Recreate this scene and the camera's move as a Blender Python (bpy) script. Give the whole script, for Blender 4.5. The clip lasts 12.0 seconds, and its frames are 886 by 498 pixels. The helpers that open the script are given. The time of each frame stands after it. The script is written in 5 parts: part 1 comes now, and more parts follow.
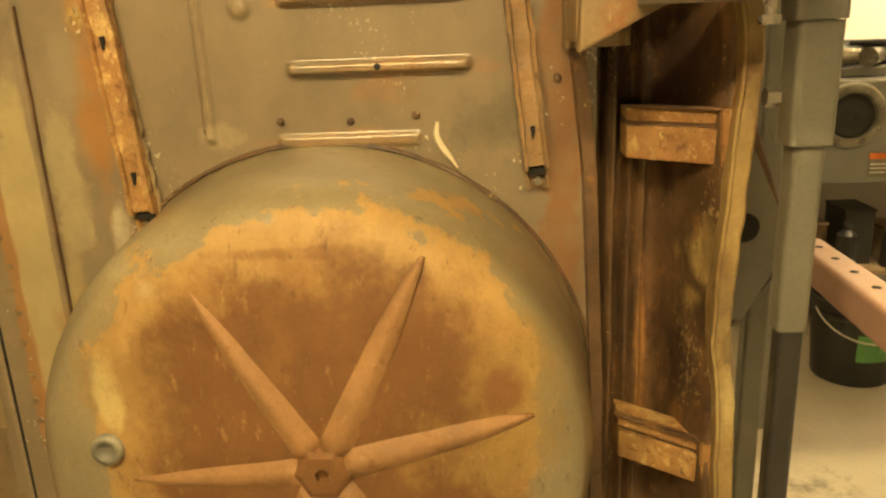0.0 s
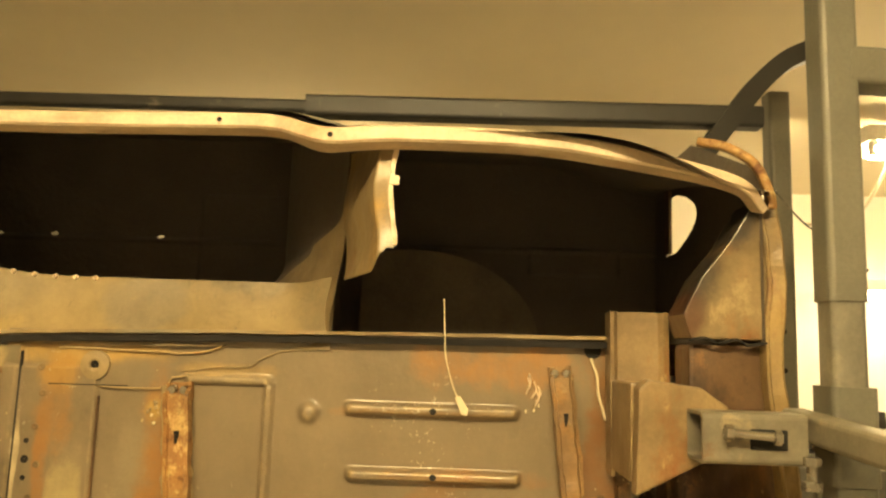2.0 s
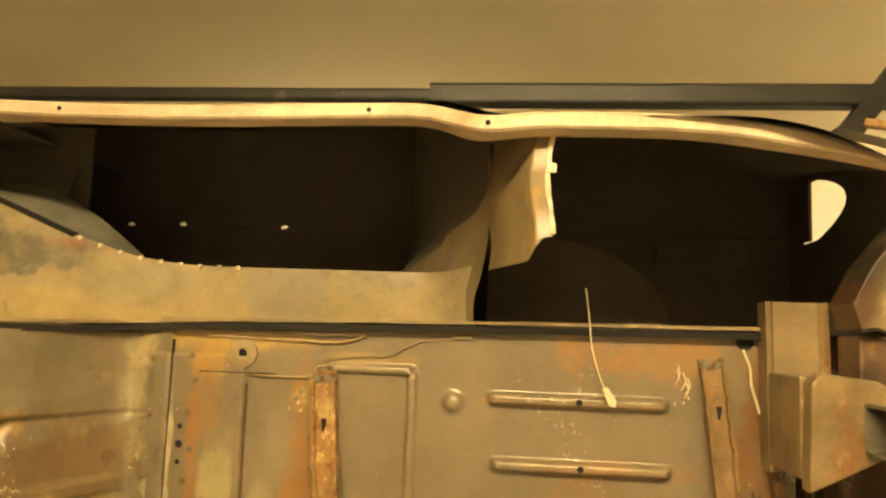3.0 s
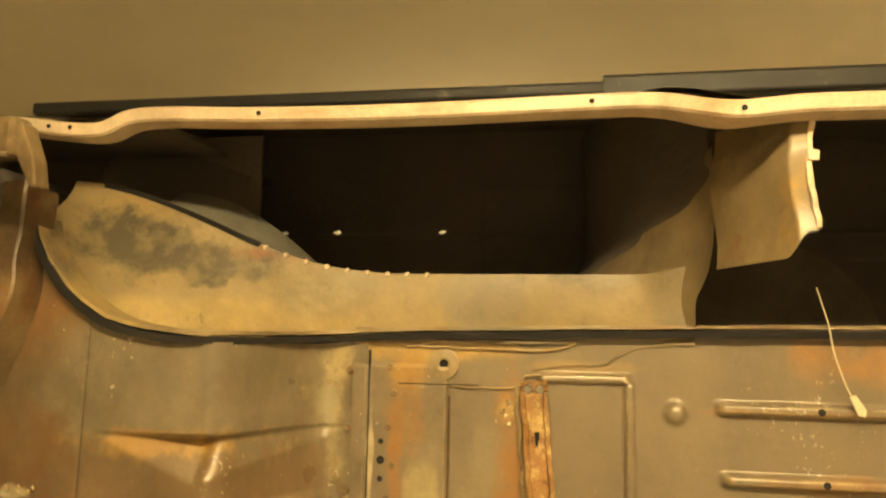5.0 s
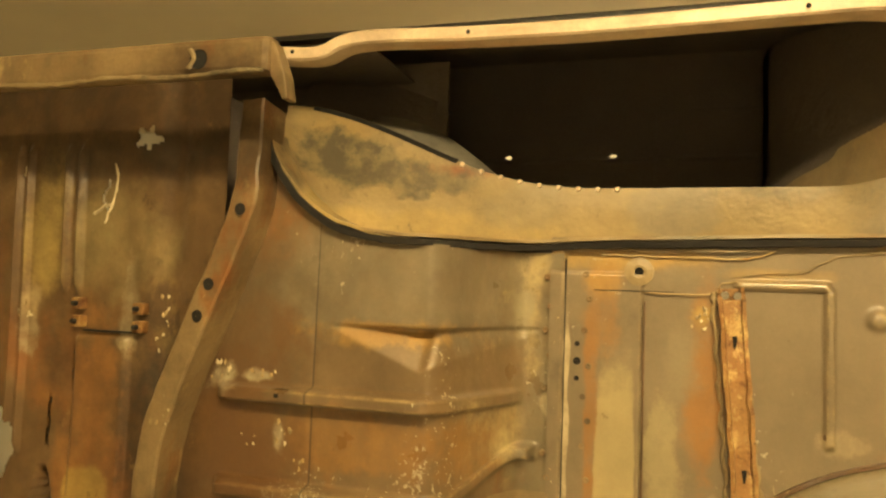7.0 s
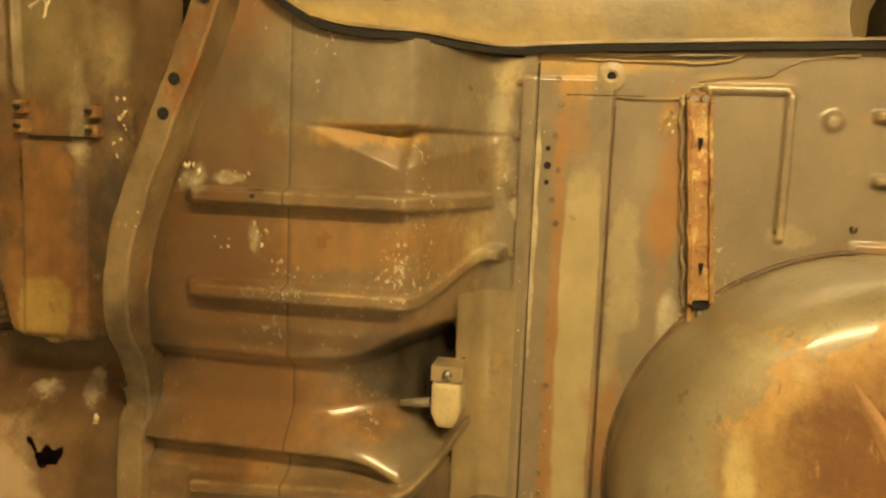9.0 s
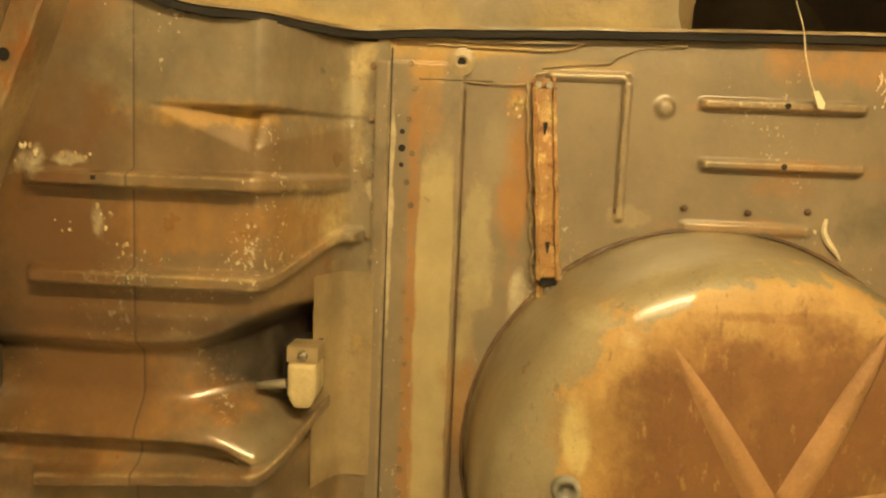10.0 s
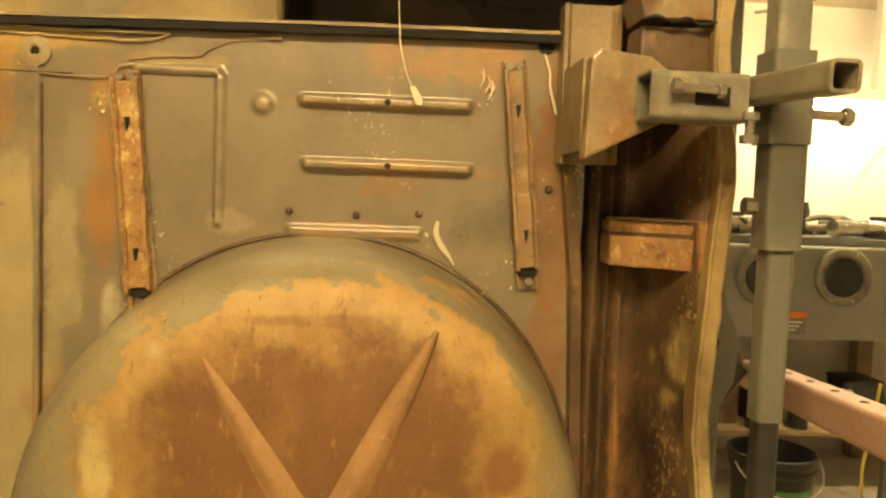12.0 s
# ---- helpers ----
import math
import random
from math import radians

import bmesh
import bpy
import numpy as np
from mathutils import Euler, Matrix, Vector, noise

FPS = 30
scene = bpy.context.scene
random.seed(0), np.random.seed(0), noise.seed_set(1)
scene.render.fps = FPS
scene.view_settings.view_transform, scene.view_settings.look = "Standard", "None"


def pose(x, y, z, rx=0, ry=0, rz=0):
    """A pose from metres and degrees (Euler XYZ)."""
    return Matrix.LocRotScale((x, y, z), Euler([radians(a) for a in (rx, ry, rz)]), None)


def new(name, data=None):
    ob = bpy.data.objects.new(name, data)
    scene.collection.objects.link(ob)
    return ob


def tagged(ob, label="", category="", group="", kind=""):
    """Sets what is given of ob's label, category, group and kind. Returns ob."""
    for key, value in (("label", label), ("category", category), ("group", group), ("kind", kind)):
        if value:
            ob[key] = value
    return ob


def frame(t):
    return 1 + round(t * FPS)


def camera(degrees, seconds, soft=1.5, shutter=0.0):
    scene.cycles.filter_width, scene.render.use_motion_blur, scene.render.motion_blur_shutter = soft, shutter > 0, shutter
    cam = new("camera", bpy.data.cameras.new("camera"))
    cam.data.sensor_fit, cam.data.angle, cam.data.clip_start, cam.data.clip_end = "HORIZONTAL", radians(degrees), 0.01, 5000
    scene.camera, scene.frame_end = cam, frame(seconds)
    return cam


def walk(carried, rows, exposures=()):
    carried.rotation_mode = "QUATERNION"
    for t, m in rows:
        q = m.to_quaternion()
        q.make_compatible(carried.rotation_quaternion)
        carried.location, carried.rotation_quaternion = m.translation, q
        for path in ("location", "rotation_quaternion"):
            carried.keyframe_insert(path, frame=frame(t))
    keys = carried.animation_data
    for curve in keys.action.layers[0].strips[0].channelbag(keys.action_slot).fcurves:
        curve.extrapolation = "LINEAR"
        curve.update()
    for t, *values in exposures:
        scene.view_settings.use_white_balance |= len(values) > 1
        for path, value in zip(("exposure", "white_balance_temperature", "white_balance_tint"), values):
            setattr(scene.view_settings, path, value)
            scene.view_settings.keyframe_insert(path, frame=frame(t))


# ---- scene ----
cam = camera(61.2, 12.0, soft=2.3)
METRES, BACK, EYE, TILT, LEAN, TURN = 1.6, 1.080, 1.50, -16.29, 2.30, 2.77
ROWS = [
    (0.0, 0.0, 0.0, 0.0, -0.0, 0.0, 0.0),
    (0.5, -0.0151, -0.0245, 0.038, 1.33, 7.96, -0.42),
    (1.0, -0.0356, -0.049, 0.0666, 0.05, 16.21, -2.14),
    (1.5, -0.0606, -0.0607, 0.0759, -3.42, 22.12, -2.85),
    (2.0, -0.0813, -0.0627, 0.0685, -3.13, 24.21, -3.4),
    (2.5, -0.113, -0.0589, 0.0669, -0.13, 23.45, -4.39),
    (3.0, -0.1553, -0.0547, 0.0676, 1.51, 22.93, -5.04),
    (3.5, -0.2016, -0.0506, 0.0622, 1.95, 22.21, -4.93),
    (5.5, -0.312, -0.0198, 0.0684, 8.65, 22.93, -6.84),
    (6.0, -0.3189, -0.0293, 0.0526, 12.08, 21.52, -9.14),
    (6.5, -0.3459, -0.0521, 0.0265, 13.1, 20.25, -8.51),
    (8.5, -0.4496, -0.0556, -0.0466, 9.48, 11.76, -6.75),
    (9.0, -0.4393, -0.0561, -0.0591, 6.27, 9.12, -6.48),
    (9.5, -0.427, -0.0556, -0.0651, 2.37, 8.09, -5.96),
    (10.0, -0.3931, -0.0643, -0.0679, -1.14, 9.26, -4.55),
    (10.5, -0.3173, -0.0798, -0.0809, -4.22, 12.6, -3.19),
    (11.0, -0.2206, -0.101, -0.0961, -4.77, 14.54, -2.45),
    (11.5, -0.1418, -0.0838, -0.095, -5.59, 13.99, -2.2),
    (12.0, -0.0811, -0.0228, -0.0696, -7.36, 12.66, -2.56),
]
walk(cam, [(t, pose(0, -BACK, EYE, TILT, LEAN, TURN) @ pose(METRES * x, METRES * y, METRES * z, 90 + pitch, roll, yaw)) for t, x, y, z, yaw, pitch, roll in ROWS])

# ---- world and light ----
world = bpy.data.worlds.new("world")
scene.world = world
world.use_nodes = True
world.node_tree.nodes["Background"].inputs[0].default_value = (1.0, 0.72, 0.38, 1)
world.node_tree.nodes["Background"].inputs[1].default_value = 0.05


WARM = (1.0, 0.745, 0.355)
TUBE_GLOW = 140.0   # the workshop's ceiling tubes
FAR_FILL = 30.0     # added dim tubes beyond the car, unseen, to brighten the ceiling
BENCH_GLOW = 20.0   # the whiter tubes over the bench


# ---- materials ----
def node(tree, kind, **values):
    made = tree.nodes.new(kind)
    for key, value in values.items():
        made.inputs[key.replace("_", " ")].default_value = value
    return made


def noise_at(tree, coord, scale, detail=6.0, rough=0.6, stretch=(1, 1, 1), shift=(0, 0, 0)):
    mapping = tree.nodes.new("ShaderNodeMapping")
    mapping.inputs["Scale"].default_value = stretch
    mapping.inputs["Location"].default_value = shift
    tree.links.new(coord, mapping.inputs["Vector"])
    made = node(tree, "ShaderNodeTexNoise", Scale=scale, Detail=detail, Roughness=rough)
    tree.links.new(mapping.outputs["Vector"], made.inputs["Vector"])
    return made.outputs["Fac"]


def ramp(tree, fac, stops):
    made = tree.nodes.new("ShaderNodeValToRGB")
    while len(made.color_ramp.elements) < len(stops):
        made.color_ramp.elements.new(0.5)
    for element, (place, colour) in zip(made.color_ramp.elements, stops):
        element.position, element.color = place, (*colour, 1)
    tree.links.new(fac, made.inputs["Fac"])
    return made.outputs["Color"]


def blend(tree, fac, a, b):
    made = tree.nodes.new("ShaderNodeMix")
    made.data_type = "RGBA"
    tree.links.new(fac, made.inputs[0])
    for socket, value in ((made.inputs[6], a), (made.inputs[7], b)):
        if isinstance(value, tuple):
            socket.default_value = (*value, 1)
        else:
            tree.links.new(value, socket)
    return made.outputs[2]


BLACK, WHITE = (0, 0, 0), (1, 1, 1)


def spot(tree, coord, cx, cz, rx, rz, ragged, power=2.0):
    """A stain with a ragged edge, round (cx, cz), reaching rx and rz; a higher power makes it squarer."""
    mapping = tree.nodes.new("ShaderNodeMapping")
    mapping.inputs["Scale"].default_value = (1 / rx, 0, 1 / rz)
    mapping.inputs["Location"].default_value = (-cx / rx, 0, -cz / rz)
    tree.links.new(coord, mapping.inputs["Vector"])
    if power == 2.0:
        length = tree.nodes.new("ShaderNodeVectorMath")
        length.operation = "LENGTH"
        tree.links.new(mapping.outputs["Vector"], length.inputs[0])
        reach = length.outputs["Value"]
    else:
        axes = tree.nodes.new("ShaderNodeSeparateXYZ")
        tree.links.new(mapping.outputs["Vector"], axes.inputs[0])
        raised = [calc(tree, "POWER", calc(tree, "ABSOLUTE", axes.outputs[k]), power) for k in (0, 2)]
        reach = calc(tree, "POWER", calc(tree, "ADD", *raised), 1 / power)
    broad = noise_at(tree, coord, 9.0, 9, 0.66, (1, 1, 0.85), (cx * 7, 0, cz * 5))
    stir = node(tree, "ShaderNodeMapRange")
    stir.clamp = False
    stir.inputs["From Min"].default_value, stir.inputs["From Max"].default_value = 0.36, 0.64
    stir.inputs["To Min"].default_value, stir.inputs["To Max"].default_value = -ragged * 0.75, ragged * 0.75
    tree.links.new(broad, stir.inputs["Value"])
    return calc(tree, "ADD", stir.outputs["Result"], reach)


def calc(tree, operation, a, b=0.0):
    """One sum of two values or sockets."""
    made = tree.nodes.new("ShaderNodeMath")
    made.operation = operation
    for socket, value in ((made.inputs[0], a), (made.inputs[1], b)):
        if isinstance(value, float):
            socket.default_value = value
        else:
            tree.links.new(value, socket)
    return made.outputs["Value"]


def stained(tree, coord, colour, cx, cz, rx, rz, tone, ragged, strength, soft=None, power=2.0):
    """Lays one ragged stain over a colour."""
    edge = node(tree, "ShaderNodeMapRange")
    edge.interpolation_type = "SMOOTHSTEP"
    soft = soft or ((0.45, 1.35) if ragged > 0.3 else (0.80, 1.12) if ragged > 0.2 else (0.965, 1.02))
    edge.inputs["From Min"].default_value, edge.inputs["From Max"].default_value = soft
    edge.inputs["To Min"].default_value, edge.inputs["To Max"].default_value = strength, 0.0
    tree.links.new(spot(tree, coord, cx, cz, rx, rz, ragged, power), edge.inputs["Value"])
    broken = node(tree, "ShaderNodeMapRange")
    broken.inputs["From Min"].default_value, broken.inputs["From Max"].default_value = 0.40, 0.56
    broken.inputs["To Min"].default_value = 1 - 0.55 * min(1, ragged)
    tree.links.new(noise_at(tree, coord, 26.0, 6, 0.65, (1, 1, 0.8), (cz * 9, 0, cx * 5)), broken.inputs["Value"])
    cut = calc(tree, "MULTIPLY", edge.outputs["Result"], broken.outputs["Result"])
    return blend(tree, cut, colour, tone), cut


def worn(name, base, second, patches=(), spots=(), chips=None, late=(), wear=None, over=(), coat=0.0, matte=0.0, mottle=0.35, rough=(0.45, 0.75), metal=0.0, bump=0.08, scale=6.0, grain=180.0, stretch=(1, 1, 1), fine=0.18, dents=0.30, run=0.75):
    """Paint or metal with cloudy change of tone, patches of other colours (colour, threshold, scale, stretch) and fine relief."""
    mat = bpy.data.materials.new(name)
    mat.use_nodes = True
    tree = mat.node_tree
    shader = tree.nodes["Principled BSDF"]
    coord = tree.nodes.new("ShaderNodeTexCoord").outputs["Object"]
    colour = blend(tree, ramp(tree, noise_at(tree, coord, scale, 8, 0.65, stretch), ((0.35, BLACK), (0.68, WHITE))), base, second)
    for i, (tone, edge, size, pull) in enumerate(patches):
        cover = noise_at(tree, coord, size, 9, 0.68, pull, (3.1 * i + 1.7, 2.3 * i, 5.9 * i + 0.6))
        colour = blend(tree, ramp(tree, cover, ((edge - 0.03, BLACK), (edge + 0.08, WHITE))), colour, tone)
    dull = None
    for stain in spots:
        colour, cover = stained(tree, coord, colour, *stain)
        dull = dull or cover
    if chips:
        fleck = noise_at(tree, coord, 120.0, 5, 0.7, (1, 1, 0.8), (4, 4, 4))
        where = noise_at(tree, coord, 5.0, 4, 0.6, (1, 1, 0.6), (8, 1, 3))
        both = tree.nodes.new("ShaderNodeMath")
        both.operation = "MULTIPLY"
        tree.links.new(fleck, both.inputs[0])
        tree.links.new(where, both.inputs[1])
        colour = blend(tree, ramp(tree, both.outputs["Value"], ((0.350, BLACK), (0.380, (0.75, 0.75, 0.75)))), colour, chips)
    for i, (tone, edge, size, pull, strength) in enumerate(late):
        cover = noise_at(tree, coord, size, 10, 0.72, pull, (7.3 * i + 0.4, 1.9 * i, 2.7 * i + 3.3))
        colour = blend(tree, ramp(tree, cover, ((edge - 0.02, BLACK), (edge + 0.06, (strength, strength, strength)))), colour, tone)
    if wear:
        point = tree.nodes.new("ShaderNodeNewGeometry").outputs["Pointiness"]
        rub = ramp(tree, point, ((0.515, BLACK), (0.57, WHITE)))
        rubbed = tree.nodes.new("ShaderNodeMath")
        rubbed.operation = "MULTIPLY"
        tree.links.new(rub, rubbed.inputs[0])
        tree.links.new(ramp(tree, noise_at(tree, coord, 30.0, 8, 0.7, (1, 1, 1), (6, 2, 1)), ((0.42, BLACK), (0.58, WHITE))), rubbed.inputs[1])
        colour = blend(tree, rubbed.outputs["Value"], colour, wear)
    cloud = tree.nodes.new("ShaderNodeMix")
    cloud.data_type, cloud.blend_type = "RGBA", "MULTIPLY"
    cloud.inputs[0].default_value = mottle
    tree.links.new(colour, cloud.inputs[6])
    tree.links.new(ramp(tree, noise_at(tree, coord, 11.0, 6, 0.6, (1, 1, run), (2, 9, 4)), ((0.36, (0.28, 0.23, 0.19)), (0.64, (1.65, 1.60, 1.50)))), cloud.inputs[7])
    colour = cloud.outputs[2]
    for stain in over:
        colour, _ = stained(tree, coord, colour, *stain)
    shader.inputs["Coat Weight"].default_value, shader.inputs["Coat Roughness"].default_value = coat, 0.19
    speck = noise_at(tree, coord, grain, 4, 0.7, stretch)
    mute = tree.nodes.new("ShaderNodeMix")
    mute.data_type, mute.blend_type = "RGBA", "MULTIPLY"
    mute.inputs[0].default_value = fine
    tree.links.new(colour, mute.inputs[6])
    tree.links.new(ramp(tree, speck, ((0.3, (0.35, 0.32, 0.30)), (0.62, (1.15, 1.15, 1.15)))), mute.inputs[7])
    tree.links.new(mute.outputs[2], shader.inputs["Base Color"])
    gloss = tree.nodes.new("ShaderNodeMapRange")
    gloss.inputs["To Min"].default_value, gloss.inputs["To Max"].default_value = rough
    tree.links.new(noise_at(tree, coord, scale * 2.3, 6, 0.6), gloss.inputs["Value"])
    finish_rough = gloss.outputs["Result"]
    if matte and dull:
        flat = tree.nodes.new("ShaderNodeMix")
        tree.links.new(dull, flat.inputs[0])
        tree.links.new(finish_rough, flat.inputs[2])
        flat.inputs[3].default_value = matte
        finish_rough = flat.outputs[0]
        shine = node(tree, "ShaderNodeMapRange")
        shine.inputs["To Min"].default_value, shine.inputs["To Max"].default_value = coat, 0.0
        tree.links.new(dull, shine.inputs["Value"])
        tree.links.new(shine.outputs["Result"], shader.inputs["Coat Weight"])
    tree.links.new(finish_rough, shader.inputs["Roughness"])
    shader.inputs["Metallic"].default_value = metal
    relief = node(tree, "ShaderNodeBump", Strength=bump, Distance=0.004)
    tree.links.new(noise_at(tree, coord, grain * 0.4, 8, 0.65), relief.inputs["Height"])
    wavy = node(tree, "ShaderNodeBump", Strength=dents, Distance=0.03)
    tree.links.new(noise_at(tree, coord, 9.0, 4, 0.5), wavy.inputs["Height"])
    tree.links.new(wavy.outputs["Normal"], relief.inputs["Normal"])
    tree.links.new(relief.outputs["Normal"], shader.inputs["Normal"])
    return mat


RUST = (0.235, 0.105, 0.034)
TAN = (0.50, 0.40, 0.20)
GOLD = (0.48, 0.29, 0.075)
PALE = (0.52, 0.46, 0.33)
SOOT_AND_SHADE = (0.04, 0.03, 0.02)
GREY = (0.20, 0.165, 0.112)
DIRT_AND_SHADE = (0.10, 0.055, 0.025)
primer = worn("grey_primer", (0.197, 0.154, 0.098), (0.235, 0.185, 0.119),
              ((RUST, 0.67, 4.2, (1, 1, 0.8)), ((0.150, 0.119, 0.078), 0.60, 5.0, (1, 1, 0.7))),
              ((-0.697, 1.08, 0.031, 0.385, (0.415, 0.340, 0.177), 0.10, 0.92, (0.90, 1.06), 6.0), (-0.622, 1.30, 0.034, 0.125, (0.353, 0.296, 0.168), 0.6, 0.85, (0.7, 1.1)),
               (-0.640, 1.08, 0.020, 0.16, (0.371, 0.300, 0.150), 0.5, 0.8, (0.7, 1.2)), (-0.60, 1.12, 0.035, 0.07, (0.194, 0.163, 0.110), 0.7, 0.8),
               (-0.734, 1.12, 0.011, 0.46, (0.318, 0.159, 0.049), 0.5, 0.9, (0.6, 1.2), 4.0), (-0.635, 0.98, 0.035, 0.11, (0.292, 0.141, 0.044), 0.7, 0.9),
               (-0.66, 1.622, 0.125, 0.020, (0.460, 0.304, 0.101), 0.5, 0.95), (-0.715, 1.595, 0.028, 0.028, (0.406, 0.238, 0.066), 0.7, 0.9), (-0.60, 1.598, 0.045, 0.018, (0.221, 0.177, 0.115), 0.4, 0.9),
               (-0.715, 1.53, 0.025, 0.045, (0.300, 0.168, 0.061), 0.8, 0.8), (-0.566, 1.42, 0.026, 0.155, (0.326, 0.163, 0.049), 0.7, 0.92), (-0.574, 1.537, 0.022, 0.030, (0.478, 0.322, 0.101), 0.9, 1.0),
               (-0.03, 1.615, 0.13, 0.034, (0.353, 0.177, 0.053), 0.8, 0.85), (-0.10, 1.452, 0.10, 0.014, (0.318, 0.168, 0.061), 0.7, 0.7), (-0.15, 1.545, 0.14, 0.008, (0.309, 0.185, 0.075), 0.6, 0.6),
               (-0.15, 1.42, 0.05, 0.016, (0.274, 0.141, 0.053), 0.8, 0.5), (0.112, 1.36, 0.034, 0.32, (0.221, 0.106, 0.037), 0.6, 0.9, (0.6, 1.2), 4.0), (0.03, 1.375, 0.07, 0.035, (0.106, 0.093, 0.058), 0.8, 0.7),
               (-0.385, 1.362, 0.030, 0.016, (0.371, 0.300, 0.185), 0.9, 0.8), (-0.555, 1.205, 0.013, 0.05, PALE, 0.7, 0.8), (-0.19, 1.352, 0.12, 0.013, (0.300, 0.185, 0.084), 0.7, 0.8), (-0.47, 1.60, 0.07, 0.010, (0.371, 0.265, 0.115), 0.6, 0.8)),
              chips=(0.570, 0.515, 0.386), late=(((0.124, 0.066, 0.028), 0.66, 45.0, (1, 1, 0.9), 0.5), ((0.371, 0.300, 0.168), 0.66, 15.0, (1, 1, 0.6), 0.35)), over=((-0.772, 1.32, 0.0035, 0.22, (0.50, 0.42, 0.27), 1.2, 0.9), (-0.60, 1.47, 0.030, 0.06, (0.288, 0.235, 0.149), 0.6, 0.7)), wear=(0.460, 0.350, 0.175), coat=0.85, mottle=0.15, fine=0.07, rough=(0.22, 0.42), scale=2.6, dents=0.12)
rusty = worn("rusty_floor", (0.170, 0.115, 0.060), (0.213, 0.150, 0.081),
             ((RUST, 0.57, 3.2, (1, 1, 0.8)), (TAN, 0.66, 5.0, (1, 1, 0.7)), (DIRT_AND_SHADE, 0.66, 5.0, (1, 1, 0.8))),
             ((-0.99, 1.57, 0.20, 0.085, (0.213, 0.178, 0.119), 0.5, 0.95, (0.6, 1.2), 3.0), (-1.22, 1.50, 0.10, 0.10, (0.134, 0.107, 0.067), 0.9, 0.85), (-0.80, 1.25, 0.045, 0.60, (0.206, 0.174, 0.110), 0.7, 0.85),
              (-1.01, 1.495, 0.09, 0.020, GOLD, 0.9, 0.8), (-1.06, 1.33, 0.20, 0.050, (0.293, 0.158, 0.048), 0.6, 0.85, (0.6, 1.2), 3.0), (-0.868, 1.33, 0.026, 0.075, TAN, 0.8, 0.8),
              # Thin dark strips near z 1.19, here and in over, paint ledge shade.
              (-1.20, 1.06, 0.16, 0.13, (0.316, 0.158, 0.043), 1.0, 0.75), (-1.27, 1.2, 0.10, 0.3, DIRT_AND_SHADE, 0.7, 0.7), (-1.2, 1.185, 0.2, 0.02, DIRT_AND_SHADE, 0.7, 0.8), (-0.92, 1.03, 0.05, 0.05, (0.158, 0.134, 0.087), 0.8, 0.8),
              (-1.33, 1.36, 0.075, 0.42, (0.087, 0.049, 0.022), 0.7, 0.9), (-0.835, 1.55, 0.03, 0.09, TAN, 1.0, 0.7)),
             # Pocket and brace-foot stains in over: black grime with shade painted in.
             chips=(0.66, 0.60, 0.44), late=(((0.079, 0.043, 0.020), 0.66, 34.0, (1, 1, 0.8), 0.45), ((0.348, 0.253, 0.119), 0.64, 16.0, (1, 1, 0.6), 0.4)), wear=(0.396, 0.301, 0.150), over=((-0.952, 1.138, 0.132, 0.098, (0.037, 0.030, 0.023), 0.25, 0.97, (0.55, 1.10)), (-1.22, 1.30, 0.10, 0.30, (0.152, 0.078, 0.030), 0.6, 0.8), (-1.17, 1.09, 0.15, 0.09, (0.155, 0.078, 0.029), 0.5, 0.8), (-1.26, 1.56, 0.07, 0.14, (0.135, 0.095, 0.052), 0.5, 0.75), (-1.10, 1.225, 0.20, 0.022, (0.150, 0.080, 0.032), 0.5, 0.75), (-0.97, 0.93, 0.16, 0.045, (0.105, 0.080, 0.050), 0.5, 0.8), (-0.792, 1.36, 0.006, 0.20, (0.50, 0.43, 0.28), 1.2, 0.9), (-0.842, 1.52, 0.020, 0.06, (0.331, 0.285, 0.184), 0.8, 0.85), (-1.03, 1.497, 0.05, 0.012, (0.350, 0.212, 0.074), 0.6, 0.8), (-1.118, 1.20, 0.0018, 0.52, SOOT_AND_SHADE, 0.06, 0.6), (-1.25, 1.30, 0.10, 0.10, (0.134, 0.067, 0.028), 0.6, 0.55), (-1.268, 1.418, 0.028, 0.022, (0.533, 0.473, 0.327), 0.9, 0.9), (-1.205, 1.424, 0.022, 0.008, (0.516, 0.456, 0.310), 0.9, 0.9), (-1.170, 1.335, 0.010, 0.026, (0.499, 0.430, 0.292), 0.9, 0.9), (-0.80, 1.39, 0.012, 0.02, (0.482, 0.404, 0.258), 0.9, 0.9), (-1.38, 1.15, 0.09, 0.14, SOOT_AND_SHADE, 0.4, 0.85), (-1.15, 1.19, 0.22, 0.012, DIRT_AND_SHADE, 0.5, 0.8)), coat=0.9, mottle=0.28, fine=0.08, rough=(0.20, 0.42), scale=3.5, dents=0.16)
